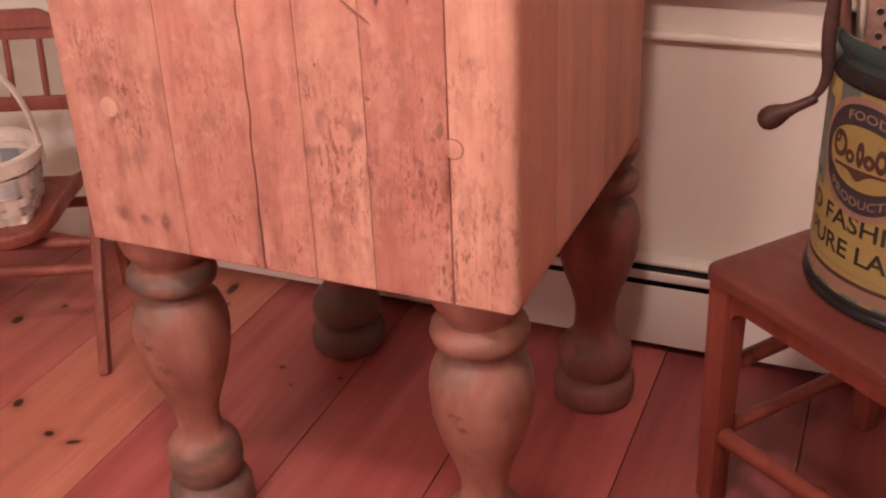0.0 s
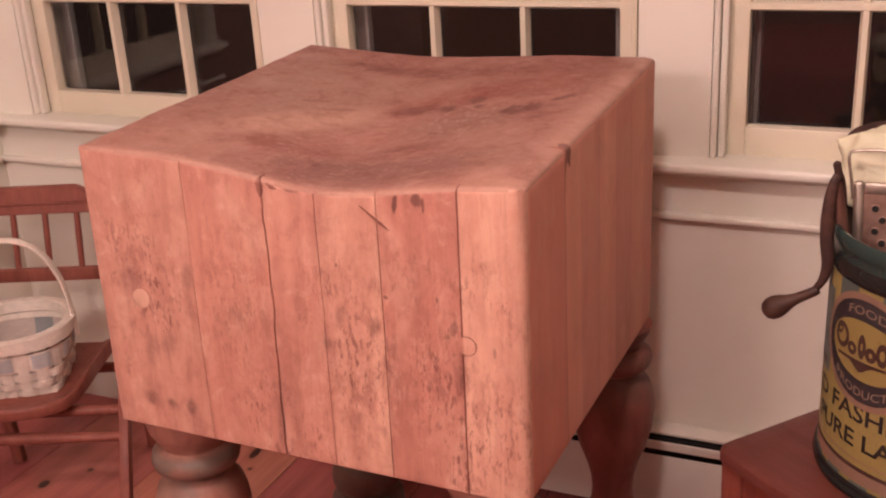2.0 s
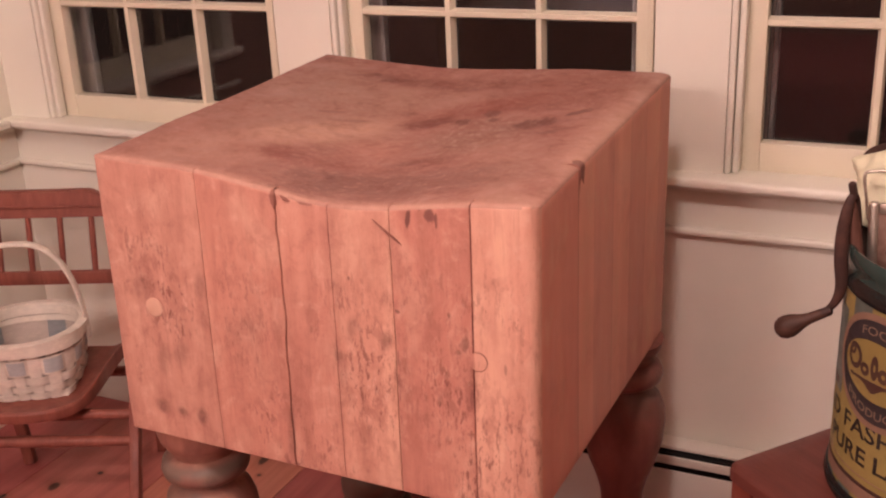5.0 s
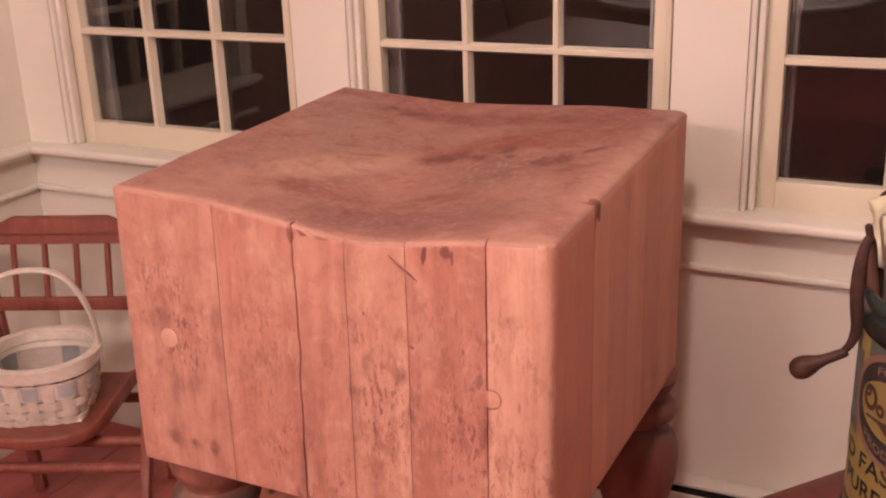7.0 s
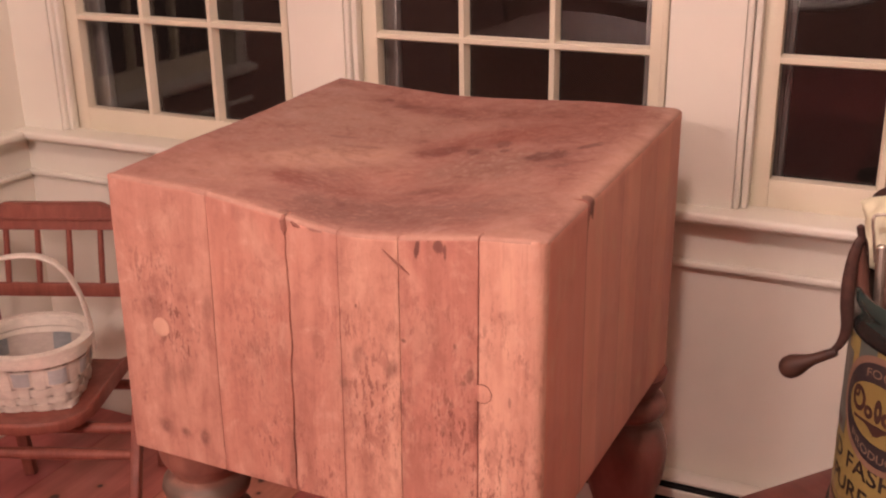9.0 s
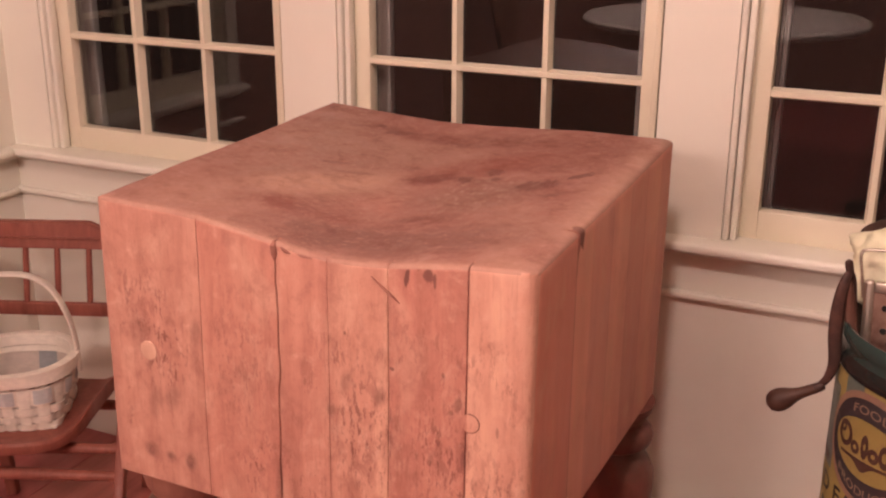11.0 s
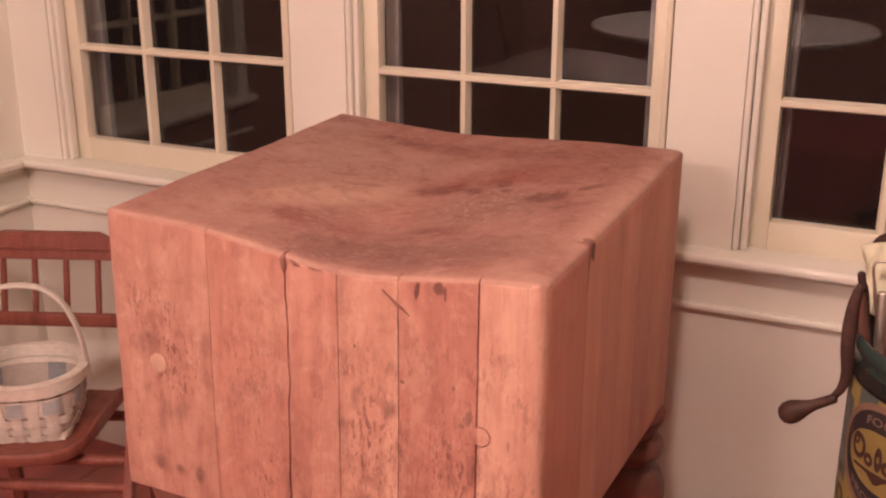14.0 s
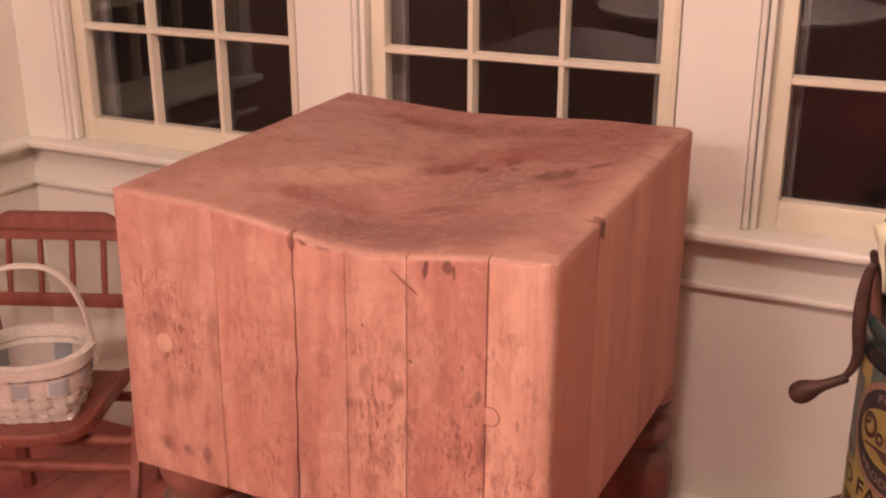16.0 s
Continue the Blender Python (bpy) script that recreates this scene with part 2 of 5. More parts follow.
floor = tagged(new("floor", mesh_from("floor", boxed((XL - 0.12, YF - 0.12, -0.06), (XR + 0.12, YB + 0.13, -0.026)), DARK)),
               "wide reddish pine plank floor", "floor", kind="structure")
seams = [-1.59, -1.36, -1.082, -0.803, -0.500, -0.237, 0.046, 0.320, 0.60, 0.88, 1.15, 1.43, 1.70, 1.98, 2.26, 2.54, 2.82, 3.10, 3.38]
for k, (a, b) in enumerate(zip(seams, seams[1:])):
    tone = (FLOOR_RED, FLOOR_MID, FLOOR_LIGHT, FLOOR_RED, FLOOR_RED, FLOOR_RED, FLOOR_DEEP_SHADED, FLOOR_DEEP_SHADED, FLOOR_DEEP_SHADED)[k % 9]
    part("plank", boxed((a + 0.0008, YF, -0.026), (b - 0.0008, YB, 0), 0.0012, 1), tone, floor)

# sill, apron and bead along both walls
structure("window_stool", boxed((XL, 0.742, SILL - 0.02), (XR, YB + 0.06, SILL), 0.008, 4), TRIM, "long white painted window stool", "sill")
structure("window_stool_west", boxed((XL - 0.06, WEND, SILL - 0.0205), (XL + 0.04, 0.742, SILL - 0.0005), 0.006, 3), TRIM, "white painted window stool", "sill")
structure("trim_cove", boxed((XL, 0.773, SILL - 0.032), (XR, YB, SILL - 0.02), 0.005, 3), TRIM, "white cove moulding under the stool", "trim")
structure("trim_cove_west", boxed((XL, WEND, SILL - 0.0345), (XL + 0.012, 0.773, SILL - 0.0205), 0.005, 2), TRIM, "white cove moulding", "trim")
structure("trim_bead", boxed((XL, 0.770, 0.607), (XR, YB, 0.621), 0.005, 3), TRIM, "thin white bead across the panelling", "trim")
structure("trim_bead_west", boxed((XL, WEND, 0.6065), (XL + 0.015, 0.770, 0.6205), 0.005, 3), TRIM, "thin white bead across the panelling", "trim")


RAIL = 0.049


def moulded(n0, n1, y, place):
    """A glazing bar from n0 to n1: a narrow nose that steps out to the glass; place turns (across, depth, along) into x, y, z."""
    bm = bmesh.new()
    prof = [(-0.0100, 0.026), (-0.0100, 0.018), (-0.0082, 0.0155), (-0.0075, 0.010), (-0.0064, 0.0085), (-0.0060, 0.0035), (-0.0050, 0.0025),
            (0.0036, 0.0025), (0.0046, 0.0035), (0.0050, 0.0085), (0.0058, 0.010), (0.0064, 0.0155), (0.0074, 0.018), (0.0074, 0.026)]
    ends = [[bm.verts.new(place(u, y + v, n)) for u, v in prof] for n in (n0, n1)]
    for k in range(len(prof)):
        j = (k + 1) % len(prof)
        bm.faces.new((ends[0][k], ends[0][j], ends[1][j], ends[1][k]))
    bm.faces.new(ends[0][::-1]), bm.faces.new(ends[1])
    bmesh.ops.recalc_face_normals(bm, faces=bm.faces)
    return bm


def build_window(name, m, width, label, beads=True):
    """A window: local x along the wall from the opening's left edge, y into the wall, z from the stool."""
    w = thing(name, m, label, "window", "windows of the room", "structure")
    h = ZT - SILL
    part("jamb_stop", boxed((0.0005, 0.010, 0), (0.012, 0.032, h), 0.003, 2), TRIM, w)
    part("jamb_stop", boxed((width - 0.013, 0.0005, 0), (width - 0.0028, 0.032, h), 0.002, 2), SASH, w)
    if beads:
        part("jamb_bead", boxed((-BEAD + 0.0005, 0.001, 0), (-0.0005, 0.028, h), 0.004, 3), TRIM, w)
    part("head_stop", boxed((0.013, 0.010, h - 0.012), (width - 0.013, 0.032, h), 0.003, 2), TRIM, w)
    y0, y1 = 0.035, 0.066
    mid = 0.055 + 2 * ROW + 0.01
    for k, (z0, z1, yy) in enumerate(((-0.003, mid + 0.03, 0.0), (mid + 0.032, h - 0.001, 0.034))):
        s = part("sash", boxed((0.004, y0 + yy, z0), (0.042, y1 + yy, z1), 0.0015, 2), SASH, w)
        part("stile", boxed((width - 0.042, y0 + yy, z0), (width - 0.004, y1 + yy, z1), 0.0015, 2), SASH, s)
        part("bottom_rail", boxed((0.042, y0 + yy + 0.0005, z0), (width - 0.042, y1 + yy, max(z0, 0.001) + RAIL), 0.0015, 2), SASH, s)
        part("top_rail", boxed((0.042, y0 + yy + 0.0005, z1 - 0.032), (width - 0.042, y1 + yy, z1), 0.0015, 2), SASH, s)
        g0, g1 = max(z0, 0.001) + RAIL, z1 - 0.032
        zr = SILLROW if k == 0 else (g0 + g1) / 2
        for i in (1, 2):
            x = 0.042 + i * PITCH
            part("muntin", moulded(g0, g1, y0 + yy, lambda u, v, n: (x + u, v, n)), SASH, s)
        part("muntin_bar", moulded(0.042, width - 0.042, y0 + yy - 0.0008, lambda u, v, n: (n, v, zr + u)), SASH, s)
        for i in range(3):
            for a, b in ((g0, zr), (zr, g1)):
                p = part("pane", boxed((0.042 + i * PITCH + 0.004, y0 + yy + 0.022, a + 0.004), (0.042 + (i + 1) * PITCH - 0.004, y0 + yy + 0.025, b - 0.004)), GLASS, s, "clear pane, dark with night", 0)
                p.visible_shadow = False
    st = part("storm_frame", boxed((0.004, 0.105, 0.001), (0.044, 0.12, h - 0.001), 0.003, 2), STORM, w, "weathered outer frame")
    part("storm_stile", boxed((width - 0.054, 0.105, 0.001), (width - 0.004, 0.12, h - 0.001), 0.003, 2), STORM, st)
    for x in (0.044, width - 0.068):
        part("storm_edge", boxed((x + 0.0005, 0.100, 0.001), (x + 0.0095, 0.12, h - 0.001), 0.003, 2), STORM_EDGE, st, "paler metal edge of the storm window")
    return w


SILLROW = 0.979 - SILL
for k, (a, b) in enumerate(OPEN):
    build_window("window_%d" % (k + 1), pose(a + BEAD, YB, SILL), b - a - BEAD, "white painted sash window with small panes, night outside")
build_window("window_4", pose(XL, LW[0], SILL, 0, 0, 90), 3 * PITCH + 0.084, "white painted sash window with small panes, night outside", False)
structure("wainscot_west", boxed((XL, WEND + 0.001, 0.0), (XL + 0.010, 0.42, SILL - 0.036), 0.002, 1), FARWALL, "dark brown panelling below the side window", "wall")

# baseboard heater
HX = -1.10  # its end
heater = thing("baseboard_heater", pose(0, 0, 0), "white enamelled baseboard heater along the wall", "heater", kind="structure")
part("back_plate", boxed((HX, 0.775, 0.02), (XR - 0.1, YB, 0.186), 0.002, 1), HEAT, heater)
part("front_cover", boxed((HX, 0.720, 0.024), (XR - 0.1, 0.724, 0.150), 0.0015, 2), HEAT, heater)
part("damper", boxed((HX, 0.724, 0.160), (XR - 0.1, 0.730, 0.1772), 0.002, 2), HEAT, heater)
part("top_cover", boxed((HX, 0.744, 0.181), (XR - 0.1, YB - 0.001, 0.188), 0.002, 2), HEAT, heater)
# a solid black box in the cavity gives the slots their shade
part("fins", boxed((HX + 0.02, 0.740, 0.05), (XR - 0.12, 0.770, 0.175)), DARK, heater, "black filler that darkens the heater's slots")

# ---- butcher block ----
BW, BD = 0.617, 0.610
STAVES = [-0.617, -0.456, -0.339, -0.265, -0.182, -0.079, 0.0]


def block_top(x, y):
    """Height of the worn top over the floor."""
    u, v = min(max(-x / BW, 0), 1), min(max(y / BD, 0), 1)
    z = (0.913 * (1 - u) + 0.921 * u) * (1 - v) + (0.934 * (1 - u) + 0.940 * u) * v
    c, w = -0.25 - 0.125 * v, 0.105 + 0.03 * v
    dip = 0.027 * (1 - v) ** 2 + 0.084 * v * (1 - v) + 0.012 * v * v
    z -= dip * math.exp(-((x - c) / w) ** 2 / 2) * (1 - 0.5 * (2 * u - 1) ** 8)
    return z + 0.0016 * noise.noise(Vector((x * 9, y * 9, 3))) + 0.0007 * noise.noise(Vector((x * 40, y * 40, 8)))


def block_bottom(x, y):
    return 0.518 - 0.009 * (1 + x / BW) - 0.018 * y / BD


def outline(x0, x1, y0, y1, r_right, r_left):
    """The plan of a standing piece, anticlockwise, with its two front corners rounded."""
    pts = []

    def corner(cx, cy, r, a0):
        k = max(2, int(r / 0.003))
        for i in range(k + 1):
            a = a0 + math.pi / 2 * i / k
            pts.append((cx + r * math.cos(a), cy + r * math.sin(a)))

    def run(a, b, step=0.012):
        k = max(2, int(math.dist(a, b) / step))
        pts.extend((a[0] + (b[0] - a[0]) * i / k, a[1] + (b[1] - a[1]) * i / k) for i in range(1, k))

    corner(x1 - r_right, y0 + r_right, r_right, -math.pi / 2)
    run((x1, y0 + r_right), (x1, y1))
    pts.append((x1, y1))
    run((x1, y1), (x0, y1))
    pts.append((x0, y1))
    run((x0, y1), (x0, y0 + r_left))
    corner(x0 + r_left, y0 + r_left, r_left, math.pi)
    run((x0 + r_left, y0), (x1 - r_right, y0))
    return pts


def solid(pts, wiggle=(0.0, 0.0), inset=0.0078, steps=4, rows=42, chips=True):
    """A prism over the outline, its upper rim rounded where it is the block's outside, and its sides a little wavy."""
    bm = bmesh.new()
    xa, xb = min(p[0] for p in pts), max(p[0] for p in pts)

    def ring(f, drop, shrink, foot=0.0):
        out = []
        for x, y in pts:
            s = max(shrink, foot)
            xx, yy = min(max(x, -BW + s), -shrink * 2.95 if shrink > foot else -s), min(max(y, 0.75 * s), BD - s)
            zt, zb = block_top(xx, yy) - drop, block_bottom(x, y)
            z = zb + f * (zt - zb)
            t = (x - xa) / max(xb - xa, 1e-6)
            bend = math.sin(z * 17 + 1) * 0.7 + 0.55 * noise.noise(Vector((z * 26, 1.5, 0.0))) + 0.35 * noise.noise(Vector((z * 80, 7.5, 0.0)))
            xx += ((1 - t) * wiggle[0] + t * wiggle[1]) * bend
            if foot == 0 and chips:
                xx += 0.0006 * noise.noise(Vector((x * 6, y * 6, z * 5)))
                yy += 0.0009 * noise.noise(Vector((x * 12, y * 12, z * 8 + 4)))
            out.append(bm.verts.new((xx, yy - 0.008 * (1 - f), z)))
        return out

    rings = [ring(0, inset, 0, 0.004), ring(0.006, inset, 0, 0.001)]
    rings += [ring(k / rows, inset, 0.0) for k in range(1, rows + 1)]
    for k in range(1, steps + 1):
        a = math.pi / 2 * k / steps
        rings.append(ring(1, inset * (1 - math.sin(a)), inset * (1 - math.cos(a))))
    n = len(pts)
    for a, b in zip(rings, rings[1:]):
        for k in range(n):
            j = (k + 1) % n
            bm.faces.new((a[k], a[j], b[j], b[k]))
    bm.faces.new(rings[0][::-1])
    return bm, rings[-1]


# marks on the front: x, z, half width, half height, turn, strength
MARKS = [(-0.157, 0.882, 0.0036, 0.014, 0.12, 1.0), (-0.129, 0.888, 0.007, 0.013, 0.0, 0.85), (-0.121, 0.883, 0.002, 0.012, 0.0, 0.8), (-0.142, 0.896, 0.0015, 0.005, 0.1, 0.6),
         (-0.177, 0.763, 0.004, 0.0025, 0.3, 0.75), (-0.241, 0.797, 0.002, 0.003, 0.2, 0.7), (-0.109, 0.768, 0.002, 0.004, 0, 0.6),
         (-0.089, 0.734, 0.006, 0.011, 0.2, 0.55), (-0.098, 0.722, 0.004, 0.004, 0, 0.5), (-0.039, 0.708, 0.0025, 0.009, 0, 0.5), (-0.082, 0.664, 0.004, 0.014, 0, 0.6),
         (-0.326, 0.8955, 0.009, 0.0035, 0.2, 0.8), (-0.340, 0.8980, 0.006, 0.006, 0, 0.95), (-0.297, 0.8865, 0.012, 0.003, 0.1, 0.65),
         (-0.09, 0.545, 0.003, 0.014, 0, 0.4), (-0.179, 0.700, 0.0018, 0.012, 0, 0.5), (-0.125, 0.652, 0.005, 0.010, 0.3, 0.35), (-0.30, 0.72, 0.003, 0.006, 0.2, 0.35)]
# soft smudges: the same numbers
SMUDGES = [(-0.553, 0.565, 0.011, 0.011, 0, 0.66), (-0.520, 0.562, 0.008, 0.007, 0, 0.55), (-0.487, 0.561, 0.009, 0.013, 0.1, 0.66), (-0.194, 0.722, 0.008, 0.014, 0.1, 0.42),
           (-0.465, 0.756, 0.009, 0.020, 0.1, 0.30), (-0.512, 0.652, 0.014, 0.020, 0.5, 0.30), (-0.540, 0.640, 0.012, 0.024, 0.2, 0.30), (-0.262, 0.690, 0.007, 0.010, 0, 0.42),
           (-0.344, 0.56, 0.006, 0.045, 0.08, 0.40), (-0.241, 0.731, 0.008, 0.018, 0.3, 0.30), (-0.56, 0.74, 0.02, 0.03, 0.2, 0.22), (-0.40, 0.70, 0.03, 0.04, 0.4, 0.16)]


def chipped(w):
    """The broken corner in the side rim: 1 inside its ragged outline."""
    m = w.spot(w.pos, (-0.003, 0.163, 0.908), (0.019, 0.016, 0.031), (0.25, 0, 0), 0.0)
    return w.level(w.math("ADD", m, w.math("MULTIPLY", w.math("SUBTRACT", w.noise(w.pos, 90, 4, 0.6), 0.5), 0.9)), 0.25, 0.42)


def block_side_material(name, staves):
    w = Mat(name, 0.55, spec=0.22)
    st = w.shifted(w.pos, w.rand, (2.0, 0.0, 5.0))
    g = w.noise(w.map(st, (15, 15, 1.3)), 2.0 if staves else 1.4, 6 if staves else 3, 0.6 if staves else 0.4, 0.5)
    stops = [(0.25, (0.40, 0.200, 0.152)), (0.5, (0.53, 0.290, 0.222)), (0.75, (0.64, 0.390, 0.295))]
    if not staves:
        stops = [(0.25, (0.635, 0.345, 0.272)), (0.5, (0.68, 0.376, 0.297)), (0.75, (0.725, 0.415, 0.328))]
    col = ramp(w.nt, g, stops)
    # each stave has its own tone
    place = w.nt.nodes.new("ShaderNodeSeparateXYZ")
    w.nt.links.new(w.pos, place.inputs[0])
    if staves:
        across = w.math("DIVIDE", w.math("ADD", place.outputs["X"], BW), BW)
        tones = [(0.95, 0.90, 0.89), (0.97, 0.855, 0.84), (0.99, 0.90, 0.89), (1.06, 1.04, 1.01), (0.92, 0.78, 0.77), (1.16, 1.17, 1.13)]
        tone = ramp(w.nt, across, [((x + BW) / BW, c) for x, c in zip(STAVES, tones)])
        tone.node.color_ramp.interpolation = "CONSTANT"
    else:
        tones = [(0.0, (0.94, 0.74, 0.71)), (0.148, (1.08, 0.95, 0.91)), (0.215, (0.99, 0.86, 0.83)), (0.30, (1.06, 0.92, 0.88)), (0.385, (0.93, 0.78, 0.75)), (0.47, (1.02, 0.88, 0.84)), (0.55, (0.92, 0.77, 0.74))]
        tone = ramp(w.nt, w.math("DIVIDE", place.outputs["Y"], BD), [(y / BD, c) for y, c in tones])
        tone.node.color_ramp.interpolation = "CONSTANT"
        streaks = ramp(w.nt, w.noise(w.map(w.pos, (0.5, 9, 0.1)), 1.3, 3, 0.5), [(0.36, (0.95, 0.90, 0.89)), (0.5, (1.0, 1.0, 1.0)), (0.64, (1.04, 1.04, 1.03))])
        tone = w.mix(1.0, tone, streaks, "MULTIPLY")
    col = w.mix(1.0, col, tone, "MULTIPLY")
    # worn pale patches and dark ones
    blot = w.noise(w.map(st, (1.6, 1.6, 0.8)), 9, 5, 0.6, 0.4)
    col = w.mix(w.level(blot, 0.5, 0.70, 0, 0.45), col, (0.68, 0.43, 0.32))
    blot2 = w.noise(w.map(w.pos, (1, 1, 0.75), (4, 2, 7)), 11, 6, 0.7, 0.3)
    calm = w.level(place.outputs["X"], -0.083, -0.078, 1.0, 0.35 if staves else 1.0)
    col = w.mix(w.math("MULTIPLY", w.level(blot2, 0.47, 0.74, 0, 0.50 if staves else 0.25), calm), col, (0.31, 0.125, 0.098))
    patchy = w.noise(w.map(w.pos, (1, 1, 0.8), (8, 3, 1)), 26, 6, 0.68, 0.4)
    if staves:
        col = w.mix(w.math("MULTIPLY", w.level(patchy, 0.50, 0.70, 0, 0.5), calm), col, (0.33, 0.135, 0.108))
        col = w.mix(w.level(patchy, 0.48, 0.30, 0, 0.4), col, (0.70, 0.45, 0.345))
        # open grain and worm-eaten flecks: in clusters, thick in some places and hardly any in others
        where = w.level(w.noise(w.map(w.pos, (1, 1, 0.7), (1, 0, 3)), 8, 5, 0.65, 0.5), 0.44, 0.66)
        low = w.level(place.outputs["Z"], 0.88, 0.72, 0.15, 1.0)
        where = w.math("MULTIPLY", where, low)
        clean = w.math("SUBTRACT", 1.0, w.spot(w.pos, (-0.54, 0.0, 0.53), (0.14, 0.10, 0.095), (0, 0, 0), 0.55))
        for x, z, rx, rz, k in ((-0.215, 0.66, 0.08, 0.15, 1.0), (-0.11, 0.655, 0.07, 0.11, 0.95), (-0.03, 0.60, 0.06, 0.12, 0.8), (-0.52, 0.72, 0.08, 0.11, 0.6), (-0.40, 0.72, 0.08, 0.16, 0.5)):
            where = w.math("MAXIMUM", where, w.math("MULTIPLY", w.spot(w.pos, (x, 0, z), (rx, 0.05, rz), (0, 0, 0), 0.1), k))
        where = w.math("MULTIPLY", where, clean)
        stroke = w.noise(w.map(w.pos, (1, 1, 0.30)), 170, 4, 0.66, 0.0)
        pits = w.math("MULTIPLY", w.level(stroke, 0.53, 0.615), where)
        small = w.math("MULTIPLY", w.level(w.noise(w.map(w.pos, (1, 1, 0.33)), 330, 3, 0.6), 0.60, 0.70), w.level(where, 0.0, 1.0, 0.2, 0.9))
        col = w.mix(w.math("MULTIPLY", pits, 0.74), col, (0.18, 0.060, 0.050))
        col = w.mix(w.math("MULTIPLY", small, 0.68), col, (0.19, 0.072, 0.058))
        cloud = w.math("MULTIPLY", w.level(w.noise(w.map(w.pos, (1, 1, 0.6), (2, 0, 9)), 42, 5, 0.65, 0.4), 0.50, 0.64), w.level(where, 0.0, 1.0, 0.22, 1.0))
        col = w.mix(w.math("MULTIPLY", cloud, 0.52), col, (0.25, 0.09, 0.074))
        pale = w.math("MULTIPLY", w.level(w.noise(w.map(w.pos, (1, 1, 0.5), (5, 0, 2)), 95, 5, 0.65), 0.56, 0.70), where)
        col = w.mix(w.math("MULTIPLY", pale, 0.5), col, (0.72, 0.48, 0.37))
        ragged = w.noise(w.map(w.pos, (1, 1, 0.5)), 120, 4, 0.7)
        for x, z, rx, rz, a, k in MARKS:
            m = w.spot(w.pos, (x, 0.0, z), (rx * 1.6, 0.02, rz * 1.6), (0, a, 0), 0.1)
            m = w.level(w.math("ADD", m, w.math("MULTIPLY", w.math("SUBTRACT", ragged, 0.5), 1.5)), 0.3, 0.8)
            m = w.math("MULTIPLY", m, w.spot(w.pos, (x, 0.0, z), (rx * 2.2, 0.03, rz * 2.2), (0, a, 0), 0.5))
            col = w.mix(w.math("MULTIPLY", m, k * 0.9), col, (0.14, 0.06, 0.05))
        for x, z, rx, rz, a, k in SMUDGES:
            m = w.spot(w.pos, (x, 0.0, z), (rx * 1.4, 0.05, rz * 1.4), (0, a, 0), 0.25)
            m = w.math("MULTIPLY", m, w.level(w.noise(w.pos, 90, 5, 0.7), 0.34, 0.56, 0.55, 1.0))
            col = w.mix(w.math("MULTIPLY", m, k * 1.25), col, (0.17, 0.075, 0.062))
    else:
        pits = w.level(w.noise(w.map(w.pos, (90, 90, 6)), 1.6, 3, 0.55), 0.62, 0.72)
        col = w.mix(w.math("MULTIPLY", pits, 0.10), col, (0.22, 0.09, 0.07))
        for y, k in ((0.148, 0.45), (0.215, 0.2), (0.30, 0.25), (0.385, 0.2), (0.47, 0.2), (0.55, 0.15)):
            joint = w.level(w.math("ABSOLUTE", w.math("SUBTRACT", place.outputs["Y"], y), 0.0), 0.0016, 0.0004)
            col = w.mix(w.math("MULTIPLY", joint, k), col, (0.16, 0.06, 0.05))
        col = w.mix(w.math("MULTIPLY", chipped(w), 0.9), col, (0.13, 0.05, 0.04))
    fine = w.level(w.noise(w.map(w.pos, (160, 160, 8)), 2.0, 2), 0.55, 0.75)
    col = w.mix(w.math("MULTIPLY", fine, 0.20 if staves else 0.08), col, (0.28, 0.12, 0.09))
    w.bump(w.math("SUBTRACT", w.noise(w.map(w.pos, (60, 60, 10)), 2, 4), w.math("MULTIPLY", pits, 1.2)), 0.35 if staves else 0.12, 0.0015)
    return w.done(col, w.level(blot, 0.3, 0.7, 0.42, 0.62))


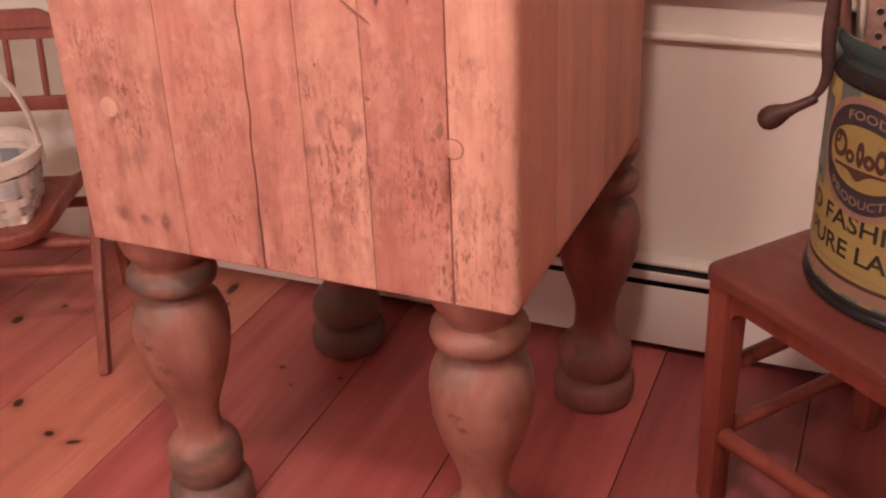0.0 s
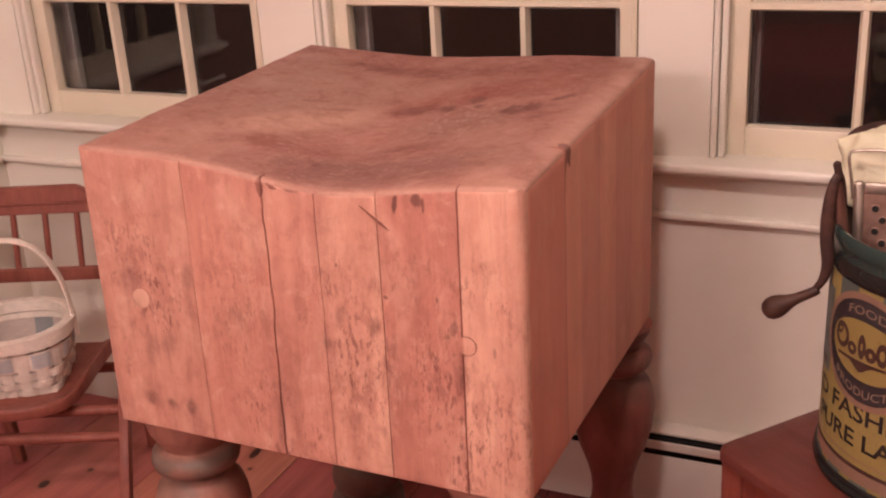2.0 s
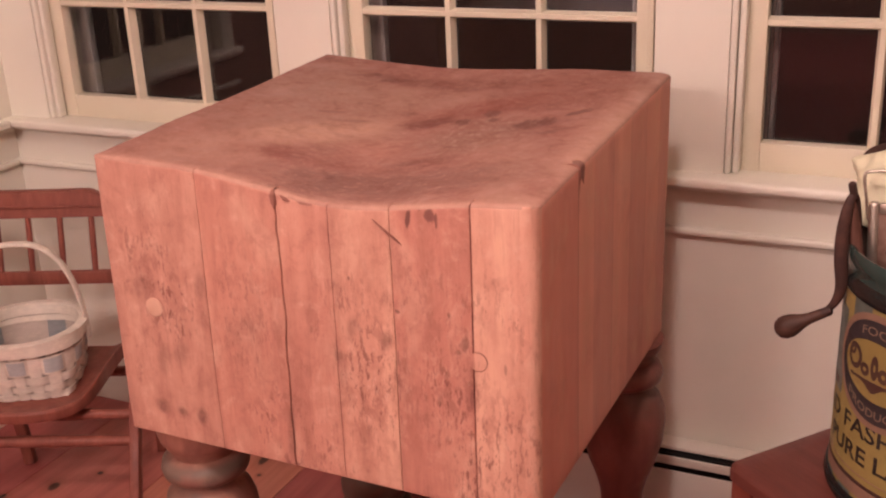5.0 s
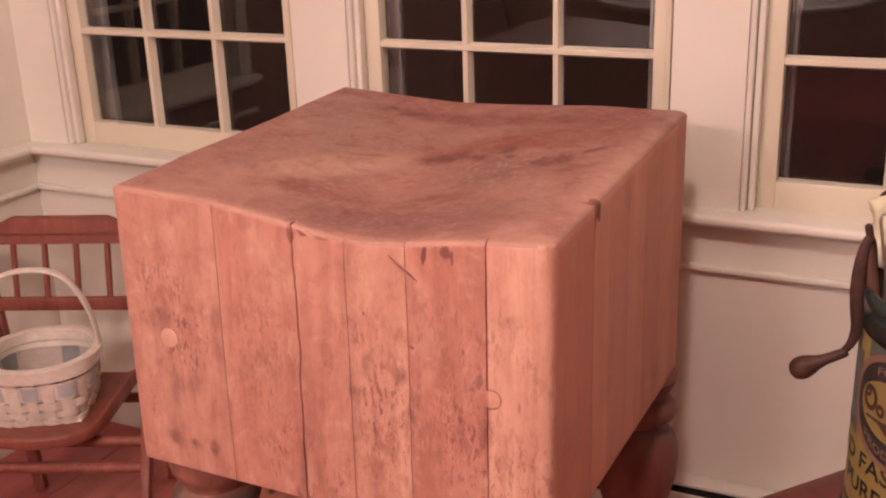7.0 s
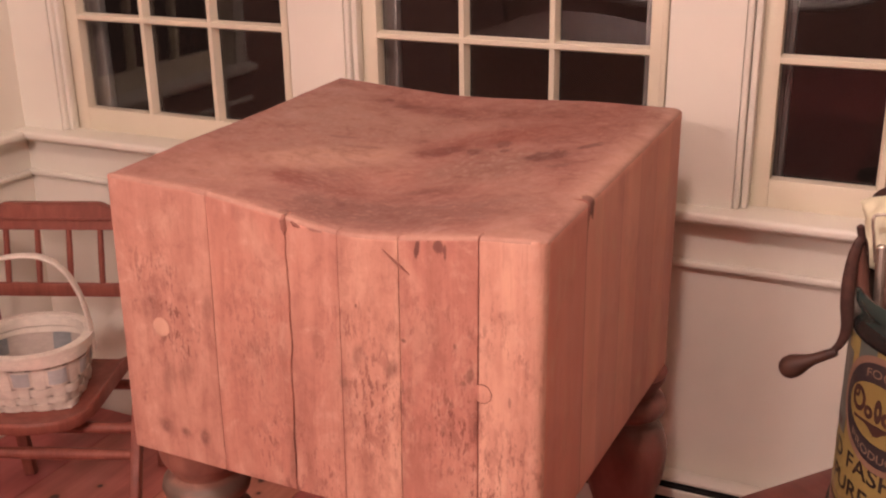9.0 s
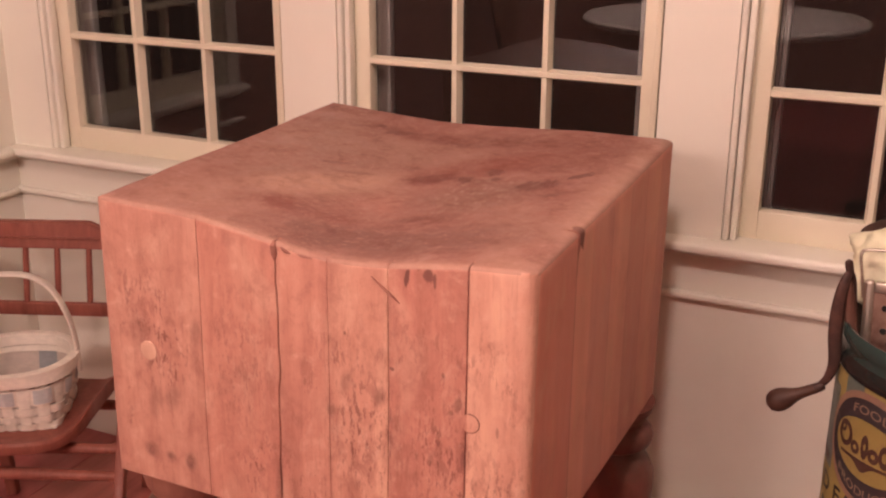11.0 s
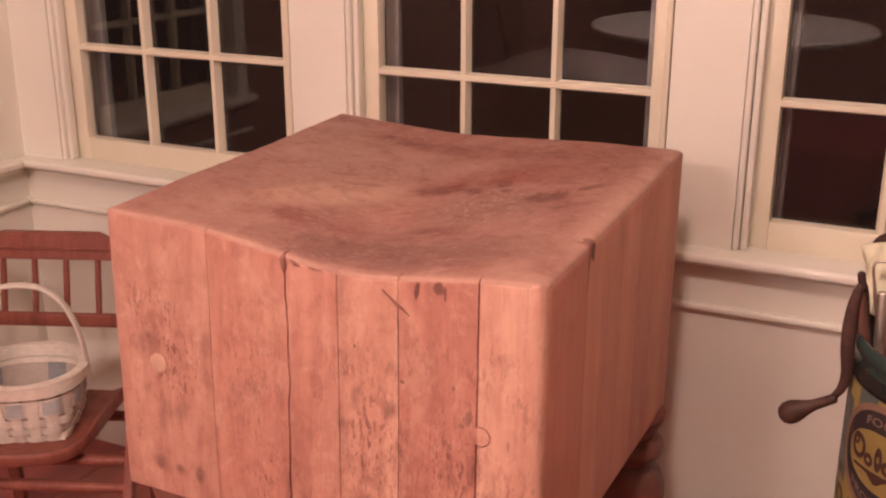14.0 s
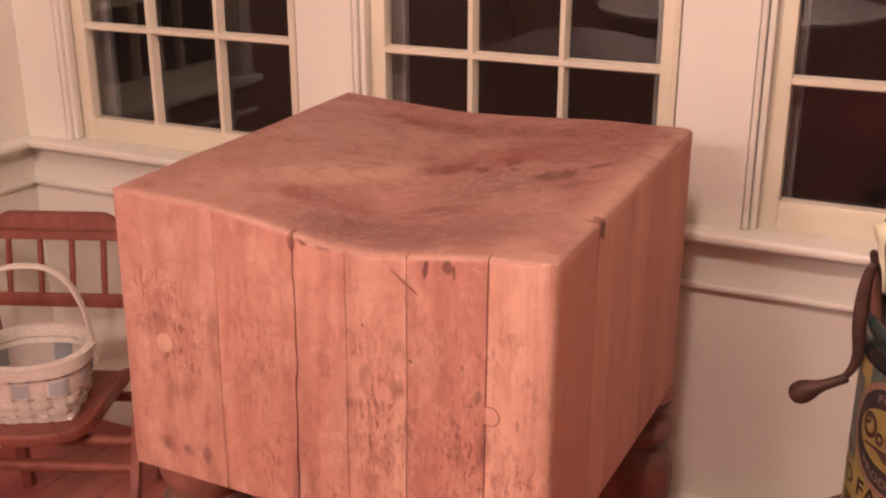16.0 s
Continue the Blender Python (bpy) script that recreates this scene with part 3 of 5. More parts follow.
def block_top_material():
    w = Mat("worn_end_grain", 0.5, spec=0.25)
    place = w.nt.nodes.new("ShaderNodeSeparateXYZ")
    w.nt.links.new(w.pos, place.inputs[0])

    def tint(r, g, b):
        return (0.725 * r, 0.715 * g, 0.715 * b)

    warp = w.noise(w.map(w.pos, (1, 1, 1), (5, 2, 0)), 7, 4, 0.6)
    drift = w.shifted(w.pos, warp, (0.03, 0.04, 0.0))
    mottle = w.noise(w.map(drift, (1.0, 1.0, 1), (0, 0, 0), (0, 0, 0.5)), 15, 8, 0.74, 0.2)
    col = ramp(w.nt, mottle, [(0.32, tint(0.31, 0.125, 0.100)), (0.44, tint(0.435, 0.200, 0.158)), (0.56, tint(0.50, 0.252, 0.200)), (0.70, tint(0.64, 0.380, 0.295))])
    streak = w.noise(w.map(drift, (1.3, 0.9, 1), (3, 1, 0), (0, 0, 0.5)), 9, 8, 0.74, 0.3)
    col = w.mix(w.level(streak, 0.54, 0.70, 0, 0.40), col, tint(0.34, 0.150, 0.117))
    col = w.mix(w.level(streak, 0.46, 0.30, 0, 0.35), col, tint(0.60, 0.345, 0.265))
    # broad tones left by wear and grease: x, y, half lengths, turn, strength, colour
    for x, y, rx, ry, a, k, c in ((-0.50, 0.33, 0.18, 0.22, 0.0, 0.60, (0.45, 0.252, 0.197)), (-0.36, 0.45, 0.20, 0.08, 0.1, 0.50, (0.49, 0.280, 0.214)),
                                  (-0.31, 0.525, 0.26, 0.028, 0.05, 0.70, (0.29, 0.105, 0.082)), (-0.415, 0.23, 0.13, 0.050, 0.9, 0.80, (0.66, 0.39, 0.285)),
                                  (-0.51, 0.08, 0.12, 0.07, 0.2, 0.50, (0.56, 0.32, 0.245)), (-0.375, 0.130, 0.085, 0.030, 0.1, 0.85, (0.32, 0.110, 0.086)),
                                  (-0.26, 0.075, 0.15, 0.055, 0.15, 0.85, (0.29, 0.135, 0.110)), (-0.14, 0.095, 0.12, 0.06, 0.3, 0.70, (0.31, 0.150, 0.122)), (-0.305, 0.215, 0.06, 0.045, 0.5, 0.45, (0.60, 0.285, 0.22)),
                                  (-0.20, 0.42, 0.12, 0.045, 0.4, 0.80, (0.35, 0.108, 0.080)), (-0.07, 0.52, 0.13, 0.13, 0.0, 0.65, (0.37, 0.150, 0.112)),
                                  (-0.19, 0.265, 0.085, 0.075, 0.4, 0.85, (0.42, 0.215, 0.168)), (-0.292, 0.340, 0.048, 0.030, 0.5, 1.0, (0.27, 0.085, 0.068)),
                                  (-0.09, 0.17, 0.06, 0.11, 0.2, 0.40, (0.49, 0.27, 0.21)), (-0.22, 0.16, 0.05, 0.035, 0.4, 0.65, (0.30, 0.11, 0.09))):
        m = w.spot(drift, (x + 0.015, y + 0.020, 0.9), (rx * 1.3, ry * 1.3, 0.6), (0, 0, a), 0.25)
        m = w.math("MULTIPLY", m, w.level(w.noise(w.map(w.pos, (1, 1, 1), (x * 9, y * 7, 0)), 22, 7, 0.74, 0.3), 0.36, 0.58, 0.40, 1.25))
        col = w.mix(w.math("MINIMUM", w.math("MULTIPLY", m, k * 1.12), 0.95), col, tint(*c))
    grain = w.noise(w.pos, 85, 6, 0.72)
    col = w.mix(w.level(grain, 0.47, 0.72, 0, 0.22), col, tint(0.25, 0.11, 0.09))
    col = w.mix(w.level(w.noise(w.map(w.pos, (1.2, 1.4, 1), (4, 4, 0)), 46, 6, 0.74), 0.54, 0.72, 0, 0.50), col, tint(0.68, 0.43, 0.335))
    blot = w.noise(w.map(w.pos, (1.0, 1.0, 1), (3, 1, 0)), 24, 7, 0.76, 0.3)
    col = w.mix(w.level(blot, 0.51, 0.70, 0, 0.55), col, tint(0.25, 0.097, 0.078))
    # fine scuffs, pale and dark
    col = w.mix(w.level(w.noise(w.map(w.pos, (1.0, 1.5, 1), (1, 6, 0), (0, 0, 0.4)), 95, 6, 0.74), 0.54, 0.66, 0, 0.42), col, tint(0.72, 0.45, 0.36))
    col = w.mix(w.level(w.noise(w.map(w.pos, (1.4, 1.0, 1), (7, 2, 0)), 150, 4, 0.70), 0.56, 0.68, 0, 0.36), col, tint(0.27, 0.105, 0.086))
    # cuts, pits and knots
    ragged = w.noise(w.map(w.pos, (1.3, 0.8, 1), (0, 0, 0), (0, 0, 0.5)), 95, 7, 0.78, 0.2)
    for x, y, rx, ry, a, k in ((-0.237, 0.345, 0.015, 0.020, 0.5, 1.0), (-0.205, 0.376, 0.016, 0.020, 0.5, 0.95), (-0.190, 0.345, 0.010, 0.013, 0.8, 0.8), (-0.117, 0.318, 0.036, 0.027, 0.5, 1.0), (-0.070, 0.373, 0.026, 0.011, 0.95, 1.0),
                               (-0.290, 0.342, 0.030, 0.020, 0.5, 0.50), (-0.473, 0.532, 0.009, 0.008, 0, 0.85), (-0.432, 0.517, 0.026, 0.012, 0.5, 0.65), (-0.312, 0.088, 0.032, 0.007, -0.75, 0.7),
                               (-0.085, 0.275, 0.020, 0.009, 0.5, 0.55), (-0.445, 0.325, 0.028, 0.007, 0.5, 0.5), (-0.40, 0.31, 0.030, 0.008, 0.5, 0.45), (-0.235, 0.17, 0.026, 0.012, 0.5, 0.5),
                               (-0.345, 0.012, 0.010, 0.010, 0.0, 0.8), (-0.31, 0.012, 0.020, 0.006, 0.0, 0.6)):
        near = w.spot(w.pos, (x, y, 0.9), (rx * 1.45, ry * 1.45, 0.5), (0, 0, a), 0.0)
        m = w.level(w.math("ADD", w.math("MULTIPLY", near, 0.36), ragged), 0.60, 0.72)
        m = w.math("MULTIPLY", m, w.level(near, 0.02, 0.30))
        col = w.mix(w.math("MULTIPLY", w.math("MAXIMUM", m, w.math("MULTIPLY", near, 0.55)), 0.82 * k), col, (0.155, 0.056, 0.046))
    rough_patch = w.spot(w.pos, (-0.185, 0.285, 0.9), (0.11, 0.12, 0.5), (0, 0, 0), 0.2)
    specks = w.math("MULTIPLY", w.level(w.noise(w.map(w.pos, (1.2, 1.0, 1)), 90, 4, 0.66), 0.55, 0.65), rough_patch)
    col = w.mix(w.math("MULTIPLY", specks, 0.8), col, tint(0.74, 0.54, 0.42))
    # paler where hands and hips have rubbed the front and side rims
    rub = w.math("MAXIMUM", w.level(place.outputs["Y"], 0.024, 0.002), w.level(place.outputs["X"], -0.055, -0.012))
    rub = w.math("MAXIMUM", rub, w.spot(w.pos, (-0.02, 0.03, 0.9), (0.10, 0.09, 0.5), (0, 0, 0), 0.2))
    rub = w.math("MULTIPLY", rub, w.level(w.noise(w.pos, 16, 5, 0.65), 0.28, 0.56))
    col = w.mix(w.math("MULTIPLY", rub, 0.52), col, (0.50, 0.30, 0.225))
    col = w.mix(w.math("MULTIPLY", chipped(w), 0.75), col, (0.16, 0.062, 0.05))
    pits = w.level(w.voronoi(w.map(w.pos, (1, 1, 0.2)), 130), 0.16, 0.05)
    pits = w.math("MAXIMUM", w.math("MULTIPLY", pits, 0.4), w.math("MULTIPLY", w.level(ragged, 0.42, 0.62), w.math("MULTIPLY", rough_patch, 1.4)))
    w.bump(w.math("ADD", w.math("MULTIPLY", grain, 0.8), w.math("SUBTRACT", mottle, pits)), 0.45, 0.0025)
    return w.done(col, w.level(blot, 0.3, 0.7, 0.40, 0.60))


SIDE, FACE, TOP = block_side_material("maple_side", False), block_side_material("maple_staves", True), block_top_material()
PLUG = wood("pale_plug", (0.46, 0.26, 0.185), (0.59, 0.36, 0.26), (0.65, 0.42, 0.315), "z", 1.0, 0.5)


def wooden(name, bm, parent, side, label=""):
    """A piece of the block: worn end grain on top, long grain on its sides."""
    ob = part(name, bm, side, parent, label)
    ob.data.materials.append(TOP)
    for f in ob.data.polygons:
        if f.normal.z > 0.40:
            f.material_index = 1
    return ob


def grid_top(bm, rim, drop=0.0):
    """Fills the rim with strips that follow the dish."""
    n = len(rim)
    cx = sum(v.co.x for v in rim) / n
    cy = sum(v.co.y for v in rim) / n
    rings, m = [rim], 22
    for k in range(1, m):
        f = 1 - k / m
        row = []
        for v in rim:
            x, y = cx + (v.co.x - cx) * f, cy + (v.co.y - cy) * f
            row.append(bm.verts.new((x, y, block_top(x, y) - drop)))
        rings.append(row)
    for a, b in zip(rings, rings[1:]):
        for k in range(n):
            j = (k + 1) % n
            bm.faces.new((a[k], a[j], b[j], b[k]))
    bm.faces.new(rings[-1])


block = thing("butcher_block", pose(0, 0, 0), "old worn maple butcher block with dished top and turned legs", "butcher block")
FRONT = 0.017
bm, rim = solid(outline(-BW, 0, FRONT, BD, 0.0006, 0.0006), chips=True)
grid_top(bm, rim)
wooden("body", bm, block, SIDE)
WIGGLE = [0.0, 0.0, 0.0035, 0.0006, 0.0006, 0.0, 0.0]
GAPS = [0.0, 0.0005, 0.0012, 0.0004, 0.0006, 0.0007, 0.0]
for k, (a, b) in enumerate(zip(STAVES, STAVES[1:])):
    bm, rim = solid(outline(a + GAPS[k], b - GAPS[k + 1], 0, FRONT, 0.017 if k == 5 else 0.0006, 0.009 if k == 0 else 0.0006), (WIGGLE[k], WIGGLE[k + 1]))
    bm.faces.new(rim)
    wooden("stave", bm, block, FACE)
turn_front = pose(0, 0, 0, 90, 0, 0)
part("plug", lathe([(0, -0.004), (0.0135, -0.004), (0.0135, 0.0006), (0.012, 0.0012), (0, 0.0012)], 32, pose(-0.546, -0.0040, 0.715) @ turn_front), PLUG, block, "pale round wooden plug")
part("plug", lathe([(0, -0.004), (0.0115, -0.004), (0.0118, 0.0009), (0.010, 0.0013), (0, 0.0013)], 32, pose(-0.0735, -0.0040, 0.714) @ turn_front), FACE, block, "round wooden plug across a joint")
bm = lathe([(0.0119, 0), (0.0124, 0), (0.0124, 0.0010), (0.0119, 0.0010)], 40)
bmesh.ops.delete(bm, geom=[v for v in bm.verts if v.co.x < -0.007], context="VERTS")
bm.transform(pose(-0.0735, -0.0040, 0.714) @ turn_front)
CHIP = wood("chip_wood", (0.17, 0.065, 0.050), (0.27, 0.115, 0.088), (0.36, 0.17, 0.13), rough=0.9)
part("plug_joint", bm, CHIP, block, "dark joint round the plug")
# the knife gouge across two staves, and the chip in the side rim
part("gouge", tube([(-0.203, -0.0012, 0.876), (-0.19, -0.0014, 0.866), (-0.176, -0.0014, 0.856), (-0.166, -0.0012, 0.848)], [0.0006, 0.0021, 0.0024, 0.0006], 8, 0.5), CHIP, block, "dark knife gouge")
seam_z = block_top(-0.341, 0.004)
part("chip", tube([(-0.341, 0.004, seam_z - 0.001), (-0.340, -0.0006, seam_z - 0.006), (-0.338, -0.0020, seam_z - 0.016), (-0.338, -0.0022, seam_z - 0.024)], [0.002, 0.0042, 0.0036, 0.0008], 9), CHIP, block, "dark chip at a joint of the front rim")
part("chip", tube([(-0.329, -0.0004, seam_z - 0.006), (-0.322, -0.0012, seam_z - 0.010), (-0.315, -0.0010, seam_z - 0.012)], [0.0008, 0.0026, 0.0008], 8), CHIP, block, "small dark chip in the front rim")
rim_z = block_top(-0.01, 0.15)
crack = smooth_line([(-0.024, 0.146, block_top(-0.024, 0.146) - 0.0012), (-0.012, 0.149, rim_z - 0.0022), (-0.0034, 0.151, rim_z - 0.0052), (-0.0008, 0.152, rim_z - 0.016),
                     (-0.0012, 0.151, rim_z - 0.034), (-0.0012, 0.150, rim_z - 0.062)], 5)
part("chip", tube(crack, [0.0012 + 0.0022 * math.exp(-((k - 12) / 6) ** 2) for k in range(len(crack))], 10), CHIP, block, "dark chip and crack in the rim")
part("chip", tube([(-0.0008, 0.167, rim_z - 0.022), (-0.0006, 0.168, rim_z - 0.030)], [0.0016, 0.001], 8), CHIP, block, "dark chip beside the crack")


def leg_material(name, dark, mid, light):
    w = Mat(name, 0.5, spec=0.3)
    src = w.pos
    g = w.noise(w.map(src, (9, 9, 3)), 2.0, 5, 0.55, 0.5)
    col = ramp(w.nt, g, [(0.28, dark), (0.5, mid), (0.75, light)])
    z = w.nt.nodes.new("ShaderNodeSeparateXYZ")
    w.nt.links.new(src, z.inputs[0])
    # grey old finish left on the feet, and on the collar ring of the one leg
    for lo, hi, cut in ((-0.02, 0.142, -0.30), (0.408, 0.452, -0.30)):
        band = w.math("MULTIPLY", w.level(z.outputs["Z"], lo - 0.006, lo + 0.006), w.level(z.outputs["Z"], hi + 0.006, hi - 0.006))
        band = w.math("MULTIPLY", band, w.level(z.outputs["X"], cut + 0.01, cut - 0.01, 0.30, 1.0))
        patch = w.level(w.noise(w.map(src, (1, 1, 2.5)), 14, 5, 0.6), 0.36, 0.62, 0.35, 0.90)
        col = w.mix(w.math("MULTIPLY", band, patch), col, (0.130, 0.100, 0.078))
    shoulder = w.math("MULTIPLY", w.math("MULTIPLY", w.level(z.outputs["Z"], 0.34, 0.39), w.level(z.outputs["Z"], 0.416, 0.412)), w.level(w.noise(src, 11, 5, 0.65), 0.36, 0.60))
    col = w.mix(w.math("MULTIPLY", shoulder, 0.55), col, (0.13, 0.100, 0.078))
    for x, y, h, r in ((-0.088, 0.0, 0.335, 0.010), (-0.08, 0.0, 0.318, 0.006), (-0.565, 0.0, 0.345, 0.009), (-0.548, 0.0, 0.305, 0.010)):
        scar = w.math("MULTIPLY", w.spot(src, (x, y, h), (r * 2.4, 0.03, r * 1.3), (0, 0.3, 0), 0.1), w.level(w.noise(src, 110, 4, 0.7), 0.38, 0.58))
        col = w.mix(w.math("MULTIPLY", scar, 0.8), col, (0.09, 0.045, 0.035))
    stain = w.noise(src, 17, 5, 0.65)
    col = w.mix(w.level(stain, 0.52, 0.72, 0, 0.45), col, (0.11, 0.058, 0.045))
    crack = w.level(w.noise(w.map(src, (60, 60, 4)), 2, 3), 0.62, 0.72)
    col = w.mix(w.math("MULTIPLY", crack, 0.2), col, (0.06, 0.03, 0.024))
    w.bump(w.noise(w.map(src, (40, 40, 7)), 2, 4), 0.3, 0.0015)
    return w.done(col, w.level(stain, 0.3, 0.7, 0.34, 0.55))


# the rear legs take a darker copy: the block's shade is in its colour
FRONT_LEG_WOOD = leg_material("front_leg_wood", (0.22, 0.096, 0.071), (0.31, 0.145, 0.106), (0.41, 0.215, 0.160))
REAR_LEG_SHADED = leg_material("rear_leg_shaded", (0.150, 0.052, 0.040), (0.205, 0.074, 0.055), (0.27, 0.110, 0.083))
LEG = [(0.0, 0.0), (0.064, 0.0), (0.071, 0.007), (0.073, 0.024), (0.072, 0.040), (0.066, 0.050), (0.056, 0.055), (0.055, 0.060), (0.061, 0.065), (0.067, 0.078),
       (0.068, 0.094), (0.064, 0.110), (0.055, 0.122), (0.045, 0.130), (0.038, 0.148), (0.0355, 0.172), (0.0375, 0.20), (0.046, 0.232), (0.058, 0.265),
       (0.068, 0.305), (0.0715, 0.345), (0.0695, 0.366), (0.063, 0.386), (0.053, 0.398), (0.047, 0.404), (0.0465, 0.412), (0.055, 0.417), (0.0635, 0.424), (0.066, 0.434),
       (0.0635, 0.444), (0.055, 0.451), (0.047, 0.455), (0.0475, 0.460), (0.055, 0.470), (0.062, 0.482), (0.0655, 0.496)]
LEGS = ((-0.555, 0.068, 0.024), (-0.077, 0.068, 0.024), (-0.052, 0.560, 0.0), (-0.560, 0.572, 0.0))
# the front legs are turned with a taller foot
FRONT_LEG = [(0.0, 0.0), (0.060, 0.0), (0.066, 0.006), (0.068, 0.022), (0.067, 0.044), (0.061, 0.057), (0.051, 0.063), (0.050, 0.068), (0.054, 0.073), (0.058, 0.086),
             (0.0595, 0.106), (0.057, 0.124), (0.050, 0.137), (0.041, 0.145), (0.035, 0.153), (0.033, 0.168), (0.0335, 0.188), (0.037, 0.205)] + [p for p in LEG if p[1] > 0.22]
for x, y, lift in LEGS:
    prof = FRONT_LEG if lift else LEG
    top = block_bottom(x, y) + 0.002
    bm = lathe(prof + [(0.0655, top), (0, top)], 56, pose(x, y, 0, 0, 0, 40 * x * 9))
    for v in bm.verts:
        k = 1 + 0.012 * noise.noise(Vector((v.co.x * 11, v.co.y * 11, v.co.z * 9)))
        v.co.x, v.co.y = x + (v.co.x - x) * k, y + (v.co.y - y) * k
    part("leg", bm, FRONT_LEG_WOOD if lift else REAR_LEG_SHADED, block, "turned wooden leg with greyed rings" if lift else "turned leg, the block's shade put into its colour", 50)

# ---- stool with the can ----
STOOL = pose(0.167, 0.348, 0, 0, 0, -38.9)
stool = thing("stool", STOOL, "reddish-brown wooden stool with square legs and rungs", "stool")
# local x runs along the front edge, y along the side edge
bm = bmesh.new()
rings = []
for inset, z in ((0.030, 0.398), (0.004, 0.398), (0.0, 0.402), (0.0, 0.415), (0.0015, 0.4182), (0.005, 0.420), (0.03, 0.420)):
    ring = []
    for cx, cy, a0 in ((0.386, 0.366, 0), (0.018, 0.366, 90), (0.018, 0.018, 180), (0.386, 0.018, 270)):
        for k in range(7):
            a = radians(a0 + 15 * k)
            r = max(0.026 - inset, 0.002)
            off = max(inset - 0.024, 0.0)
            ring.append(bm.verts.new((cx + r * math.cos(a) - math.copysign(off, cx - 0.2), cy + r * math.sin(a) - math.copysign(off, cy - 0.19), z)))
    rings.append(ring)
for a, b in zip(rings, rings[1:]):
    for k in range(len(a)):
        j = (k + 1) % len(a)
        bm.faces.new((a[k], a[j], b[j], b[k]))
bm.faces.new(rings[0][::-1]), bm.faces.new(rings[-1])
bmesh.ops.recalc_face_normals(bm, faces=bm.faces)
part("seat", bm, SEAT_DIMMED, stool, "reddish seat, darkened in colour against the lamp above")
for x0, y0, x1, y1 in ((0.04, 0.008, 0.364, 0.026), (0.04, 0.358, 0.364, 0.376), (0.008, 0.044, 0.026, 0.340), (0.378, 0.044, 0.396, 0.340)):
    part("apron", boxed((x0, y0, 0.364), (x1, y1, 0.398), 0.003, 2), STOOL_WOOD, stool)
for x0, side in ((0.042, 1), (0.362, -1)):
    for y in (0.008, 0.358):
        bm = bmesh.new()
        arc = [(0.0, 0.366), (0.0, 0.336)] + [(0.026 * (1 - math.cos(radians(15 * k))), 0.338 + 0.026 * math.sin(radians(15 * k))) for k in range(7)] + [(0.026, 0.366)]
        near, far = ([bm.verts.new((x0 + side * u, y + d, v)) for u, v in arc] for d in (0.001, 0.017))
        bm.faces.new(near), bm.faces.new(far[::-1])
        for k in range(len(arc)):
            j = (k + 1) % len(arc)
            bm.faces.new((near[j], near[k], far[k], far[j]))
        bmesh.ops.recalc_face_normals(bm, faces=bm.faces)
        part("bracket", bm, STOOL_WOOD, stool)
for x in (0.022, 0.382):
    for y in (0.022, 0.362):
        bm = boxed((x - 0.021, y - 0.021, 0), (x + 0.021, y + 0.021, 0.398), 0.004, 2)
        for v in bm.verts:
            k = 0.82 + 0.18 * min(v.co.z / 0.35, 1)
            v.co.x, v.co.y = x + (v.co.x - x) * k, y + (v.co.y - y) * k
        part("leg", bm, STOOL_WOOD, stool)
for p, q, r in (((0.022, 0.03, 0.247), (0.022, 0.355, 0.262), 0.013), ((0.022, 0.03, 0.128), (0.022, 0.355, 0.135), 0.012), ((0.03, 0.022, 0.130), (0.375, 0.022, 0.160), 0.015),
                ((0.03, 0.362, 0.20), (0.375, 0.362, 0.20), 0.013), ((0.382, 0.03, 0.24), (0.382, 0.355, 0.24), 0.013)):
    part("rung", tube([p, q], r, 14), STOOL_WOOD, stool)

CAN_R, CAN_AT = 0.170, (0.465, 0.402)
can = thing("lard_can", pose(*CAN_AT, 0.42), "old printed tin lard can, yellow with blue bands, open top", "can")


def tin(name, colour, rough=0.38, wear=0.35):
    """Printed tin: scuffed, a little rusty."""
    w = Mat(name, rough)
    n1 = w.noise(w.pos, 22, 6, 0.7)
    n2 = w.noise(w.map(w.pos, (1, 1, 0.4)), 90, 4, 0.6)
    col = w.mix(w.level(n1, 0.48, 0.75, 0, wear), colour, tuple(c * 0.35 + 0.03 for c in colour))
    col = w.mix(w.level(n2, 0.62, 0.74, 0, wear), col, (0.14, 0.09, 0.06))
    w.bump(n1, 0.12, 0.002)
    return w.done(col, w.level(n1, 0.3, 0.7, rough * 0.8, rough * 1.4))


YELLOW, NAVY = tin("tin_yellow", (0.262, 0.205, 0.066)), tin("tin_navy", (0.034, 0.029, 0.032))
GREEN, BLUE = tin("tin_green", (0.030, 0.056, 0.050), 0.20), tin("tin_grey_blue", (0.095, 0.125, 0.108))
PINK, BROWN = tin("tin_salmon", (0.25, 0.152, 0.104)), tin("tin_brown", (0.062, 0.030, 0.024))
LETTER, PALE = tin("tin_black", (0.025, 0.02, 0.018), 0.4, 0.15), tin("tin_cream", (0.235, 0.172, 0.118))
BLACKENED = tin("tin_blackened", (0.016, 0.018, 0.017), 0.18, 0.2)
RUST = tin("tin_inside", (0.12, 0.09, 0.07), 0.5)


def wrap(bm, proud):
    """Lays flat work (x along the round, in metres, y up) on the can's wall; x = 0 faces -y."""
    for v in bm.verts:
        a, r = v.co.x / CAN_R, CAN_R + proud + v.co.z
        v.co = Vector((r * math.sin(a), -r * math.cos(a), v.co.y))
    bmesh.ops.recalc_face_normals(bm, faces=bm.faces)
    return bm


def deg(a):
    return radians(a) * CAN_R


